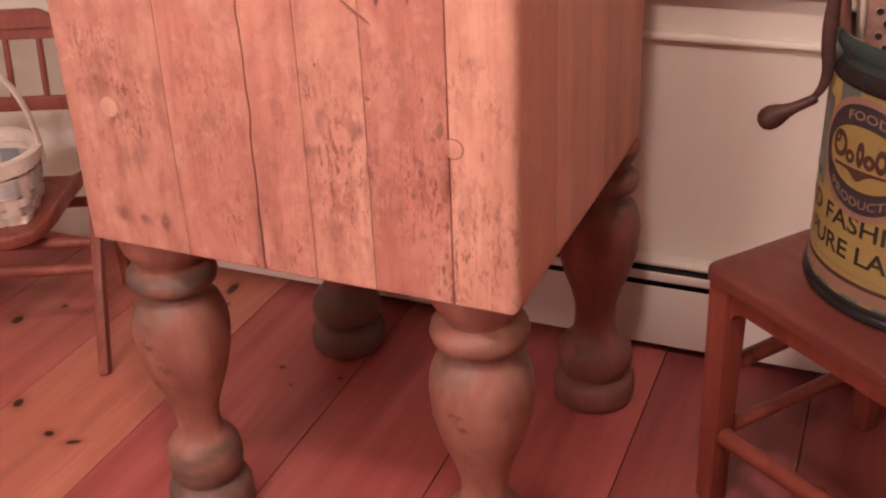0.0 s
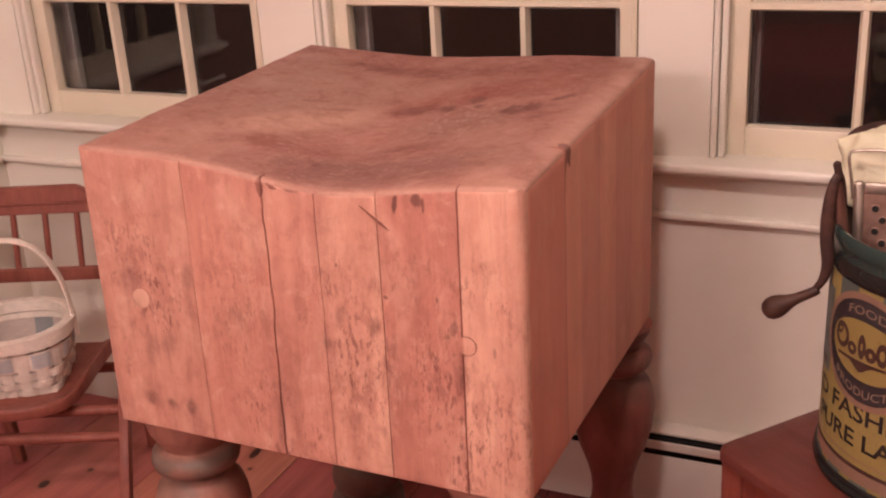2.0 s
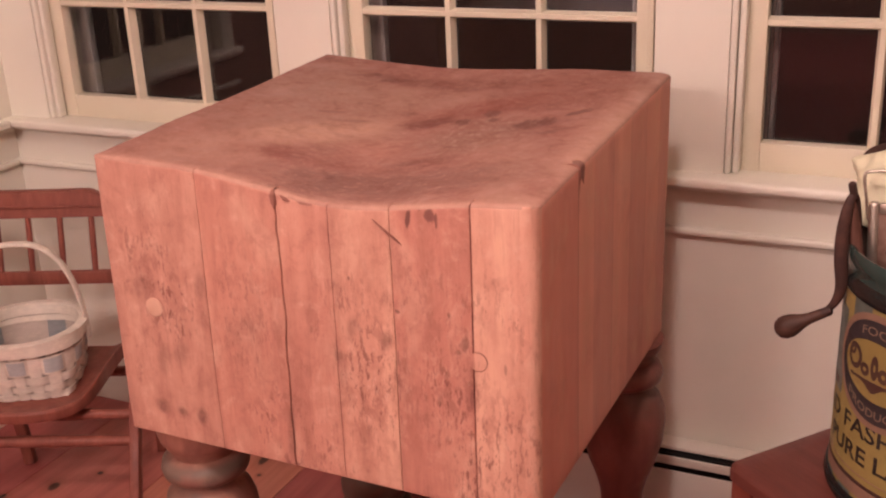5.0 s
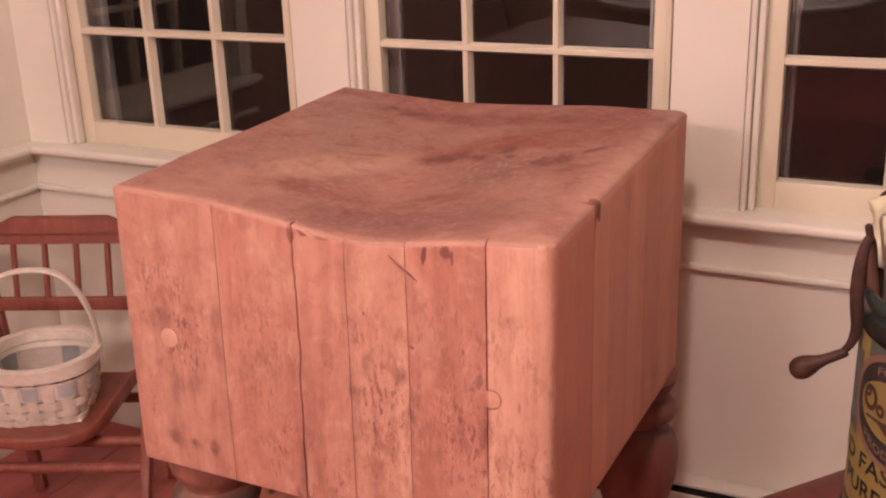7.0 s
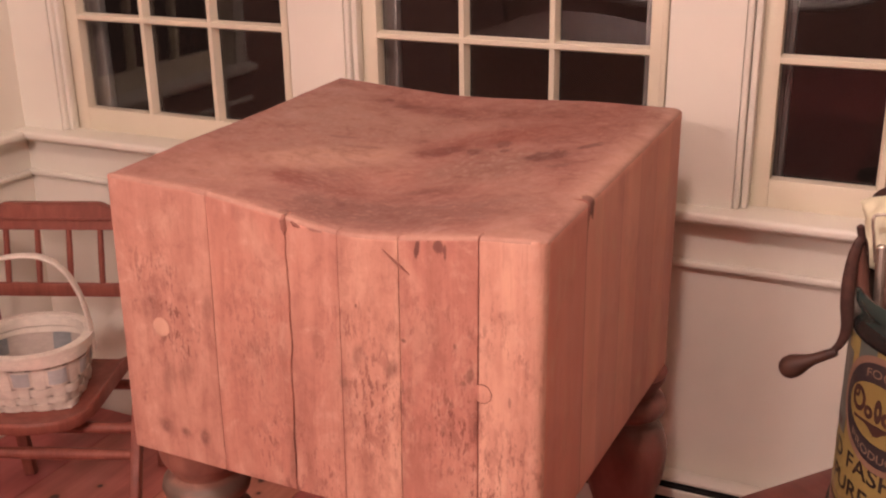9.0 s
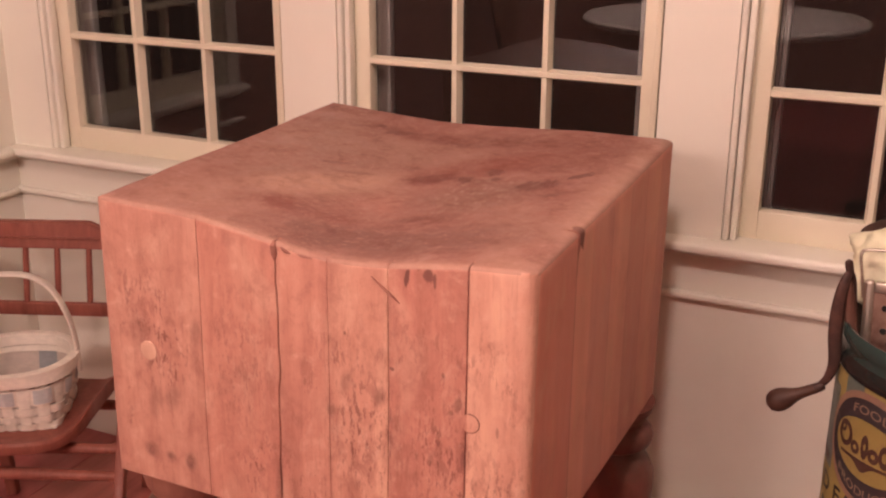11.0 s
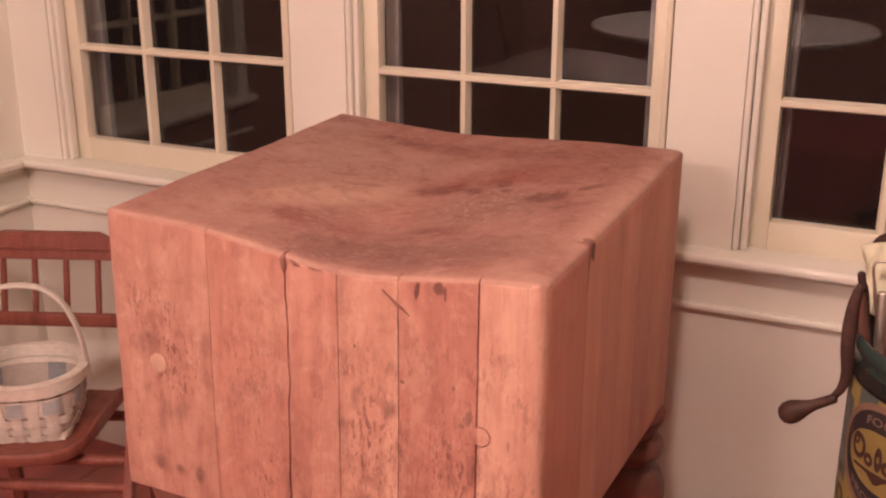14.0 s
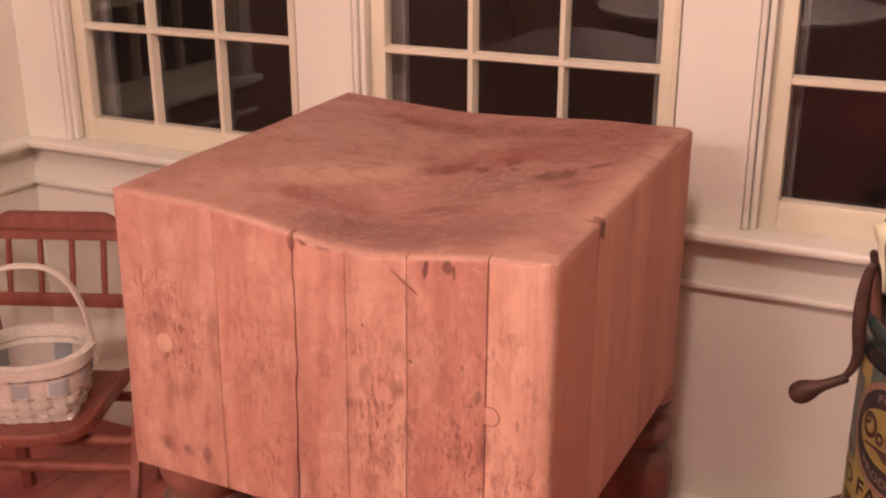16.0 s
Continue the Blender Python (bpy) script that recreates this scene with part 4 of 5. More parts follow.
def patch(x0, x1, y0, y1, thick=0.0004, n=None):
    bm = bmesh.new()
    n = n or max(1, int(abs(x1 - x0) / 0.006))
    rows = [[bm.verts.new((x0 + (x1 - x0) * i / n, y, z)) for i in range(n + 1)] for y, z in ((y0, 0), (y0, thick), (y1, thick), (y1, 0))]
    for a, b in zip(rows, rows[1:]):
        for i in range(n):
            bm.faces.new((a[i], a[i + 1], b[i + 1], b[i]))
    return bm


def oval(cx, cy, a, b, thick=0.0004, n=96, inner=None):
    """A filled oval, or a ring when inner gives the inside half lengths."""
    bm = bmesh.new()
    levels = [(a * k, b * k) for k in (0.02, 0.2, 0.4, 0.6, 0.8, 1.0)] if inner is None else [tuple(i + (o - i) * k / 4 for i, o in zip(inner, (a, b))) for k in range(5)]
    rings = [[bm.verts.new((cx + p * math.cos(2 * math.pi * i / n), cy + q * math.sin(2 * math.pi * i / n), thick)) for i in range(n)] for p, q in levels]
    for r0, r1 in zip(rings, rings[1:]):
        for i in range(n):
            j = (i + 1) % n
            bm.faces.new((r0[i], r1[i], r1[j], r0[j]))
    return bm


def lettering(text, size, width, bold=0.0):
    """Letters of the built-in font as a flat mesh, base line on y = 0, drawn to that width; centred on x = 0."""
    cu = bpy.data.curves.new("letters", "FONT")
    cu.body, cu.size, cu.offset, cu.resolution_u = text, size, bold, 3
    ob = bpy.data.objects.new("letters", cu)
    me = bpy.data.meshes.new_from_object(ob)
    bm = bmesh.new()
    bm.from_mesh(me)
    bpy.data.objects.remove(ob), bpy.data.meshes.remove(me), bpy.data.curves.remove(cu)
    xs = [v.co.x for v in bm.verts]
    lo, hi = min(xs), max(xs)
    for v in bm.verts:
        v.co.x = (v.co.x - (lo + hi) / 2) * width / (hi - lo)
    return bm


# the wall with its rolled rim, shoulder bead and foot
part("wall", lathe([(0, 0.004), (0.160, 0.004), (0.166, 0.0), (0.171, 0.002), (0.1735, 0.007), (0.172, 0.013), (0.1705, 0.016), (0.170, 0.020), (0.170, 0.306),
                    (0.1685, 0.309), (0.1685, 0.352), (0.166, 0.352), (0.166, 0.012), (0, 0.012)], 128), YELLOW, can)
part("foot_bead", lathe([(0.1708, 0.0005), (0.1746, 0.003), (0.1758, 0.008), (0.1746, 0.0125), (0.1728, 0.0145), (0.1740, 0.0165), (0.1736, 0.0205), (0.1708, 0.0225)], 128), BLACKENED, can, "dark blue-green rolled foot")
part("collar", lathe([(0.1705, 0.300), (0.1728, 0.303), (0.1732, 0.308), (0.1712, 0.312), (0.1700, 0.314), (0.1700, 0.332), (0.1722, 0.336), (0.1740, 0.343), (0.1738, 0.352),
                      (0.1712, 0.357), (0.1675, 0.356), (0.1655, 0.350), (0.1655, 0.30)], 128), GREEN, can, "dark green collar and rim")
part("groove_band", lathe([(0.1700, 0.2985), (0.1722, 0.3000), (0.1738, 0.3050), (0.1738, 0.3110), (0.1722, 0.3180), (0.1704, 0.3210), (0.1702, 0.3230)], 128), BLACKENED, can, "blackened glossy groove under the rim")
part("inside", lathe([(0.1652, 0.345), (0.1650, 0.013), (0, 0.013)], 96), RUST, can, "dull inside of the tin")
EC = deg(-42)  # the badge's centre along the round
for k in range(8):
    part("stripe", wrap(patch(deg(-89 + 27 * k), deg(-75.5 + 27 * k), 0.272, 0.300), 0.0001), BLUE, can, "faded grey-blue stripe")
for k in range(14):
    part("check", wrap(patch(deg(-95 + 17 * k), deg(-85 + 17 * k), 0.0172, 0.0265), 0.0004), BLUE, can, "faded grey-blue check")
part("side_field", wrap(patch(deg(-110), deg(-68), 0.150, 0.272), 0.0001), BLUE, can, "faded grey-blue field")
part("brown_bars", wrap(patch(deg(-92), deg(-72), 0.156, 0.166), 0.0004), BROWN, can, "worn brown bars")
badge = part("badge", wrap(oval(EC, 0.215, 0.086, 0.079), 0.0006), PINK, can, "salmon oval badge")
part("badge_ring", wrap(oval(EC, 0.215, 0.077, 0.070), 0.0010), NAVY, badge, "dark oval ring with pale letters")
part("badge_field", wrap(oval(EC, 0.216, 0.065, 0.041), 0.0014), YELLOW, badge, "yellow badge field")


def on_arc(bm, b, up):
    """Bends letters along the badge's ring."""
    for v in bm.verts:
        t = v.co.x / 0.076
        lift = b * math.sqrt(max(0.0, 1 - t * t))
        v.co.y = 0.215 + (lift + v.co.y if up else -lift + v.co.y)
        v.co.x += EC
    return bm


part("badge_letters", wrap(on_arc(lettering("FOOD", 0.0165, 0.066, 0.0001), 0.050, True), 0.0018), PALE, badge, "pale letters on the ring")
part("badge_letters", wrap(on_arc(lettering("PRODUCTS", 0.0165, 0.100, 0.0001), 0.0625, False), 0.0018), PALE, badge, "pale letters on the ring")
# the maker's mark, as plain curls and a swash
for x, z, a, b, ia in ((-0.043, 0.224, 0.0150, 0.018, 0.009), (-0.049, 0.231, 0.0070, 0.008, 0.003), (-0.021, 0.214, 0.0085, 0.009, 0.003), (-0.004, 0.222, 0.0065, 0.017, 0.002),
                       (0.011, 0.216, 0.009, 0.010, 0.003), (0.028, 0.222, 0.009, 0.016, 0.004), (0.045, 0.217, 0.008, 0.009, 0.003)):
    part("mark", wrap(oval(EC + x, z, a, b, 0.0004, 40, (ia, b * ia / a)), 0.0018), BROWN, badge, "brown curl of the maker's mark")
bm = patch(EC - 0.050, EC + 0.050, 0.188, 0.200)
for v in bm.verts:
    t = (v.co.x - EC) / 0.05
    v.co.y = 0.202 + 0.003 * t - (0.0 if v.co.y > 0.195 else 0.004 + 0.012 * math.exp(-(t + 0.1) ** 2 / 0.06))
part("mark_swash", wrap(bm, 0.0017), BROWN, badge, "brown swash under the maker's mark")


def line(text, size, width, first, base, bold):
    bm = lettering(text, size, width, bold)
    for v in bm.verts:
        v.co.x += deg(first) + width / 2
        v.co.y += base
    part("printed_line", wrap(bm, 0.0007), LETTER, can, "black printed words")


line("OLD FASHIONED", 0.0345, deg(111), -95.3, 0.1150, 0.0005)
line("PURE LARD", 0.0345, deg(70), -75.0, 0.0765, 0.0006)
part("thin_line", lathe([(0.1702, 0.0445), (0.1708, 0.0450), (0.1708, 0.0500), (0.1702, 0.0505)], 128), BROWN, can, "thin dark line")
part("thin_line", lathe([(0.1702, 0.0590), (0.1706, 0.0592), (0.1706, 0.0606), (0.1702, 0.0608)], 128), PINK, can, "thin salmon line")
part("salmon_band", lathe([(0.1702, 0.0275), (0.1706, 0.0280), (0.1706, 0.0440), (0.1702, 0.0444)], 128), PINK, can, "salmon band")

# things standing in the can
IRON = Mat("dark_iron", 0.55, 0.15, 0.3)
IRON = IRON.done(IRON.mix(IRON.level(IRON.noise(IRON.pos, 40, 5), 0.4, 0.7), (0.046, 0.025, 0.020), (0.082, 0.040, 0.030)))
GRIP = wood("turned_grip", (0.036, 0.016, 0.011), (0.066, 0.031, 0.021), (0.095, 0.046, 0.030), "x", 1.5, 0.5)
crank = thing("hand_crank", pose(0.3, 0.36, 0.60), "dark iron hand crank with a wooden knob, hung over the rim", "crank")


def put(points, at):
    return [tuple(a - b for a, b in zip(p, at)) for p in points]


CR = (0.3, 0.36, 0.60)
arm = smooth_line(put([(0.314, 0.372, 0.66), (0.311, 0.370, 0.75), (0.3035, 0.361, 0.825), (0.2980, 0.354, 0.842), (0.292, 0.350, 0.822), (0.2895, 0.348, 0.788), (0.2908, 0.346, 0.755), (0.294, 0.344, 0.722), (0.289, 0.344, 0.699), (0.278, 0.344, 0.682)], CR), 6)
n = len(arm)
part("arm", tube(arm, [0.0045 if k < 14 else 0.0044 + 0.0045 * math.sin(math.pi * min(1, (k - 14) / (n - 15))) ** 1.5 for k in range(n)], 14, 0.55, (0, 1, 0)), IRON, crank)
part("hook_end", tube(smooth_line(put([(0.2995, 0.356, 0.838), (0.2965, 0.356, 0.850), (0.2945, 0.356, 0.860)], CR), 4), [0.0050] * 4 + [0.0052, 0.0052, 0.0052, 0.0050, 0.002], 12), IRON, crank)
d = Vector((0.212 - 0.281, 0.343 - 0.344, 0.643 - 0.684)).normalized()
q = d.to_track_quat("Z", "Y").to_matrix().to_4x4()
at = Vector((0.2815, 0.344, 0.6835)) - Vector(CR)
knob = part("knob", lathe([(0, 0.008), (0.0068, 0.008), (0.0070, 0.014), (0.0074, 0.026), (0.0096, 0.037), (0.0135, 0.047), (0.0158, 0.056), (0.0152, 0.065), (0.0112, 0.072), (0.006, 0.0750), (0, 0.0755)], 32, Matrix.Translation(at) @ q), GRIP, crank, "brown turned wooden knob")
part("ferrule", lathe([(0, -0.004), (0.0052, -0.004), (0.0066, 0.0), (0.0067, 0.008), (0.0064, 0.011), (0, 0.011)], 24, Matrix.Translation(at) @ q), IRON, knob, "dark iron ferrule")

STEEL = Mat("dull_tinned_steel", 0.36, 0.8)
STEEL.bump(STEEL.noise(STEEL.pos, 70, 4), 0.15, 0.001)
STEEL = STEEL.done(STEEL.mix(STEEL.level(STEEL.noise(STEEL.pos, 30, 5), 0.4, 0.7), (0.50, 0.44, 0.37), (0.30, 0.24, 0.19)))
# the plate's colour holds the reddish reflection on the metal
PLATE = Mat("reddened_plate", 0.4, 0.6)
PLATE = PLATE.done(PLATE.mix(PLATE.level(PLATE.noise(PLATE.pos, 26, 5), 0.38, 0.7), (0.40, 0.26, 0.205), (0.22, 0.115, 0.085)))
grater = thing("grater", pose(0.3355, 0.372, 0.434, -4, -3.5, -6), "dull metal kitchen grater with wire handle", "grater")
GH = 0.385
plate = part("plate", boxed((0.012, -0.001, 0.01), (0.112, 0.001, GH)), PLATE, grater, "punched plate, a reddish reflection put into its colour")
for x0 in (0.0, 0.112):
    part("side_rail", boxed((x0, -0.006, 0), (x0 + 0.013, 0.006, GH + 0.004), 0.004, 3), STEEL, grater)
part("top_rail", boxed((0.013, -0.005, GH - 0.012), (0.112, 0.005, GH + 0.003), 0.003, 2), STEEL, grater)
part("wire_handle", tube(smooth_line([(0.0, -0.004, GH - 0.02), (-0.003, -0.003, GH + 0.006), (-0.007, 0.0, GH + 0.036), (0.001, 0.003, GH + 0.043), (0.035, 0.004, GH + 0.044), (0.062, 0.004, GH + 0.040), (0.09, 0.004, GH + 0.044),
                                      (0.117, 0.003, GH + 0.043), (0.123, 0.002, GH + 0.036), (0.121, 0, GH + 0.006), (0.120, 0, GH - 0.02)], 5), 0.0021, 10), STEEL, grater)
for r in range(7):
    for c in range(5):
        x, z = 0.028 + c * 0.018 + (0.009 if r % 2 else 0), GH - 0.032 - r * 0.0155
        if x < 0.108:
            part("tooth", lathe([(0.0044, -0.0006), (0.0056, 0.0), (0.0053, 0.0012), (0.0044, 0.0014)], 14, pose(x, -0.0012, z, 90, 0, 0)), PLATE, plate)
            part("hole", lathe([(0, 0.0002), (0.0047, 0.0002), (0.0047, 0.0009), (0, 0.0009)], 14, pose(x, -0.0012, z, 90, 0, 0)), DARK, plate, "dark hole")
stick = thing("wooden_spoon", pose(0.319, 0.374, 0.437), "worn wooden handle standing in the can", "spoon")
part("handle", tube([(0.03, 0.0, 0), (0.012, -0.006, 0.18), (-0.006, -0.012, 0.30), (-0.024, -0.014, 0.395)], [0.009, 0.009, 0.0095, 0.008], 14), wood("spoon_wood", (0.07, 0.032, 0.024), (0.125, 0.058, 0.042), (0.18, 0.09, 0.066), "z", 1.5, 0.5), stick)
stick2 = thing("wooden_masher", pose(0.40, 0.46, 0.434), "brown wooden masher standing in the can", "masher")
part("handle", tube([(0.0, 0, 0), (-0.012, 0.0, 0.33), (-0.016, 0.0, 0.40)], [0.013, 0.011, 0.014], 16), GRIP, stick2)
part("head", lathe([(0, 0), (0.016, 0.002), (0.021, 0.014), (0.019, 0.03), (0, 0.036)], 24, pose(-0.017, 0, 0.392)), GRIP, stick2)


def cloth_material():
    w = Mat("cream_cloth", 0.8)
    weave = w.noise(w.pos, 220, 2)
    w.bump(w.math("ADD", weave, w.noise(w.pos, 25, 4)), 0.35, 0.002)
    return w.done(w.mix(w.level(w.noise(w.pos, 12, 4), 0.35, 0.7), (0.68, 0.66, 0.46), (0.80, 0.78, 0.58)))


def crumpled(name, centre, half, label, material, seed):
    """A crumpled soft bundle."""
    ob = thing(name, pose(*centre), label, name.replace("_", " "))
    bm = bmesh.new()
    bmesh.ops.create_icosphere(bm, subdivisions=5, radius=1)
    for v in bm.verts:
        d = v.co.normalized()
        f = 1 + 0.16 * noise.noise(d * 1.5 + Vector((seed, 0, 0))) - 0.20 * abs(noise.noise(d * 2.1 + Vector((0, seed, 0)))) + 0.03 * noise.noise(d * 6)
        f /= (abs(d.x) ** 4 + abs(d.y) ** 4 + abs(d.z) ** 4) ** 0.25
        v.co = Vector((d.x * half[0], d.y * half[1], d.z * half[2])) * f
    part("fold", bm, material, ob, "", 180)
    return ob


crumpled("cloth_bundle", (0.388, 0.474, 0.822), (0.098, 0.045, 0.056), "crumpled cream cloth stuffed into the can", cloth_material(), 3.3)
ladle = thing("iron_ladle", pose(0.384, 0.535, 0.438), "dark iron ladle standing in the can", "ladle")
part("stem", tube([(0.0, 0, 0), (-0.028, 0.004, 0.388)], 0.005, 10), IRON, ladle)
part("bowl", lathe([(0.001, 0.002), (0.05, 0.006), (0.085, 0.018), (0.105, 0.034), (0.102, 0.036), (0.083, 0.022), (0.048, 0.010), (0.001, 0.006)], 40, pose(-0.030, 0.005, 0.385, 12, 0, 0) @ Matrix.Diagonal((0.58, 0.58, 0.55, 1))), IRON, ladle)

# ---- child's chair with the basket ----
CHAIR = pose(-1.148, 0.621, 0, 0, 0, 22)
chair = thing("childs_chair", CHAIR, "small reddish-brown wooden folding chair with spindle back", "chair")


def bar(p, q, w, t, bevel=0.003):
    """A straight bar of section w by t from p to q; w lies level."""
    p, q = Vector(p), Vector(q)
    d = (q - p)
    n = d.length
    bm = boxed((-w / 2, -t / 2, 0), (w / 2, t / 2, n), bevel, 2)
    z = d.normalized()
    x = Vector((1, 0, 0)) - z * z.x
    x.normalize()
    bm.transform(Matrix.Translation(p) @ Matrix((x, z.cross(x), z)).transposed().to_4x4())
    return bm


def level_bar(p, q, h, t, bevel=0.003):
    """A level bar from p to q, h high and t thick."""
    p, q = Vector(p), Vector(q)
    d = q - p
    bm = boxed((0, -t / 2, -h / 2), (d.length, t / 2, h / 2), bevel, 2)
    x = d.normalized()
    y = Vector((0, 0, 1)).cross(x).normalized()
    bm.transform(Matrix.Translation(p) @ Matrix((x, y, x.cross(y))).transposed().to_4x4())
    return bm


def back_y(z):
    return -0.072 + 0.200 * z


def front_y(z):
    return -0.355 + 0.640 * z


RX, LX = -0.006, -0.374
for x0, y0, x1, w in ((0.002, 0.010, RX, 0.020), (-0.287, -0.040, LX, 0.025)):
    part("rear_post", bar((x0, y0, 0), (x1, back_y(0.580), 0.580), w, 0.022), CHAIR_WOOD, chair)
for x0, x1 in ((0.054, 0.030), (-0.300, -0.318)):
    part("front_leg", bar((x0, -0.355, 0), (x1, front_y(0.385), 0.385), 0.020, 0.026), CHAIR_WOOD, chair)
for x in (0.012, -0.346):
    part("arm_bracket", level_bar((x, front_y(0.375) + 0.005, 0.372), (x, back_y(0.372), 0.372), 0.022, 0.016), CHAIR_WOOD, chair)
# crest with stepped shoulders
bm = bmesh.new()
prof = [(LX - 0.010, 0.561), (RX + 0.010, 0.561), (RX + 0.010, 0.600), (RX - 0.045, 0.603), (RX - 0.078, 0.618), (LX + 0.078, 0.618), (LX + 0.045, 0.603), (LX - 0.010, 0.600)]
front = [bm.verts.new((x, back_y(z) - 0.009, z)) for x, z in prof]
rear = [bm.verts.new((x, back_y(z) + 0.011, z)) for x, z in prof]
bm.faces.new(front), bm.faces.new(rear[::-1])
for k in range(len(prof)):
    j = (k + 1) % len(prof)
    bm.faces.new((front[j], front[k], rear[k], rear[j]))
bmesh.ops.recalc_face_normals(bm, faces=bm.faces)
bmesh.ops.bevel(bm, geom=list(bm.edges), offset=0.003, segments=2, affect="EDGES")
part("crest_rail", bm, CHAIR_WOOD, chair)
part("crest_moulding", level_bar((LX + 0.02, back_y(0.585) - 0.011, 0.585), (RX - 0.02, back_y(0.585) - 0.011, 0.585), 0.005, 0.006, 0.002), CHAIR_WOOD, chair)
part("back_rail", level_bar((LX + 0.01, back_y(0.431), 0.431), (RX - 0.006, back_y(0.431), 0.431), 0.030, 0.014), CHAIR_WOOD, chair)
for k in range(5):
    x = -0.296 + k * 0.0695
    part("spindle", tube([(x, back_y(0.440), 0.440), (x, back_y(0.505), 0.505), (x, back_y(0.568), 0.568)], [0.0062, 0.0068, 0.0062], 14), CHAIR_WOOD, chair)
# seat with a rounded front, slightly hollowed, its sides curling up towards the back
bm = bmesh.new()
plan = []
for k in range(49):
    a = math.pi * k / 48
    plan.append((-0.176 + 0.146 * math.copysign(abs(math.cos(a)) ** 0.8, -math.cos(a)), -0.15 - 0.150 * math.sin(a) ** 0.8))
plan = [(-0.290, 0.002), (-0.320, -0.030), (-0.322, -0.090)] + plan + [(-0.030, -0.090), (-0.032, -0.030), (-0.062, 0.002)]
n, cx, cy = len(plan), -0.176, -0.13


def curl(x, y):
    """How far the seat's side edge rises."""
    side = min(max((abs(x - cx) - 0.104) / 0.040, 0), 1)
    back = min(max((y + 0.29) / 0.16, 0), 1)
    return 0.031 * side * side * back * (2 - back) * (1 if y < -0.05 else max(0.0, 1 - ((y + 0.05) / 0.055) ** 2))


rings = []
for f, z in ((0.15, 0.245), (0.93, 0.245), (0.985, 0.2475), (1.0, 0.256), (1.0, 0.265), (0.992, 0.2695), (0.975, 0.2720), (0.93, 0.2705), (0.86, 0.2680), (0.78, 0.2665), (0.5, 0.2645), (0.15, 0.264)):
    row = []
    for x, y in plan:
        x, y = cx + (x - cx) * f, cy + (y - cy) * f
        row.append(bm.verts.new((x, y, z + curl(x, y) * (0.6 if z < 0.255 else 1.0))))
    rings.append(row)
for a, b in zip(rings, rings[1:]):
    for k in range(n):
        j = (k + 1) % n
        bm.faces.new((a[k], a[j], b[j], b[k]))
bm.faces.new(rings[0][::-1]), bm.faces.new(rings[-1])
bmesh.ops.recalc_face_normals(bm, faces=bm.faces)
part("seat", bm, CHAIR_WOOD, chair)
for z, y, x0, x1 in ((0.221, front_y(0.221), -0.308, 0.042), (0.176, front_y(0.176), -0.306, 0.044), (0.205, 0.008, -0.325, 0.0)):
    part("stretcher", tube([(x0, y, z), ((x0 + x1) / 2, y, z), (x1, y, z)], [0.0105, 0.0135, 0.0105], 14), CHAIR_WOOD, chair)

basket = thing("basket", CHAIR @ pose(-0.184, -0.148, 0.266, 0, 0, 8), "white woven splint basket with blue squares and hoop handle", "basket")


def splint(name, colour):
    w = Mat(name, 0.6)
    n1 = w.noise(w.map(w.obj, (20, 20, 60)), 3, 4)
    w.bump(n1, 0.3, 0.001)
    return w.done(w.mix(w.level(w.math("MULTIPLY", n1, w.noise(w.obj, 45, 4, 0.6)), 0.16, 0.36), tuple(c * 0.88 for c in colour), colour))


# the same blue, darkened in colour for the shade within the basket
BLUE_SHADED = splint("blue_splint_shaded", (0.25, 0.27, 0.27))
# lining colour is lowered to hold the shade inside the basket
SHADED_S = splint("shaded_splint", (0.50, 0.43, 0.37))
WHITE_S, BLUE_S = splint("white_splint", (0.76, 0.70, 0.60)), splint("blue_splint", (0.47, 0.50, 0.49))
BH = 0.126


def shell(a, f):
    """A point of the basket's wall: square below, round above."""
    c, s = math.cos(a), math.sin(a)
    p = 0.32 + 0.68 * f ** 0.7
    e = 2 / (2 + 5 * (1 - p))
    half = 0.089 + (0.114 - 0.089) * f ** 0.85
    sq = half * (abs(c) ** (2 / e) + abs(s) ** (2 / e)) ** (-e / 2) if e < 1 else half
    return Vector((sq * c, sq * s * 0.97, f * BH))


def weave(f0, f1, phase, a0=0.0, a1=2 * math.pi, amp=0.0016, out=0.0, stakes=20, thick=0.0014):
    """A flat splint round the wall, going in and out past the stakes."""
    bm = bmesh.new()
    n = max(6, int((a1 - a0) / (2 * math.pi) * stakes * 8))
    closed = a1 - a0 > 6.2
    cols = []
    for i in range(n if closed else n + 1):
        a = a0 + (a1 - a0) * i / n
        c = math.cos(stakes / 2 * a + phase)
        o = out + amp * math.copysign(abs(c) ** 0.6, c)
        col = []
        m = max(1, round((f1 - f0) / 0.12))
        steps = [f0 + (f1 - f0) * k / m for k in range(m + 1)]
        for f, t in [(f, 0) for f in steps[::-1]] + [(f, thick) for f in steps]:
            p = shell(a, f)
            d = Vector((math.cos(a), math.sin(a), 0))
            col.append(bm.verts.new(p + d * (o + t)))
        cols.append(col)
    m = len(cols)
    for i in range(m if closed else m - 1):
        p, q = cols[i], cols[(i + 1) % m]
        for k in range(len(p)):
            j = (k + 1) % len(p)
            bm.faces.new((p[k], q[k], q[j], p[j]))
    bmesh.ops.recalc_face_normals(bm, faces=bm.faces)
    return bm


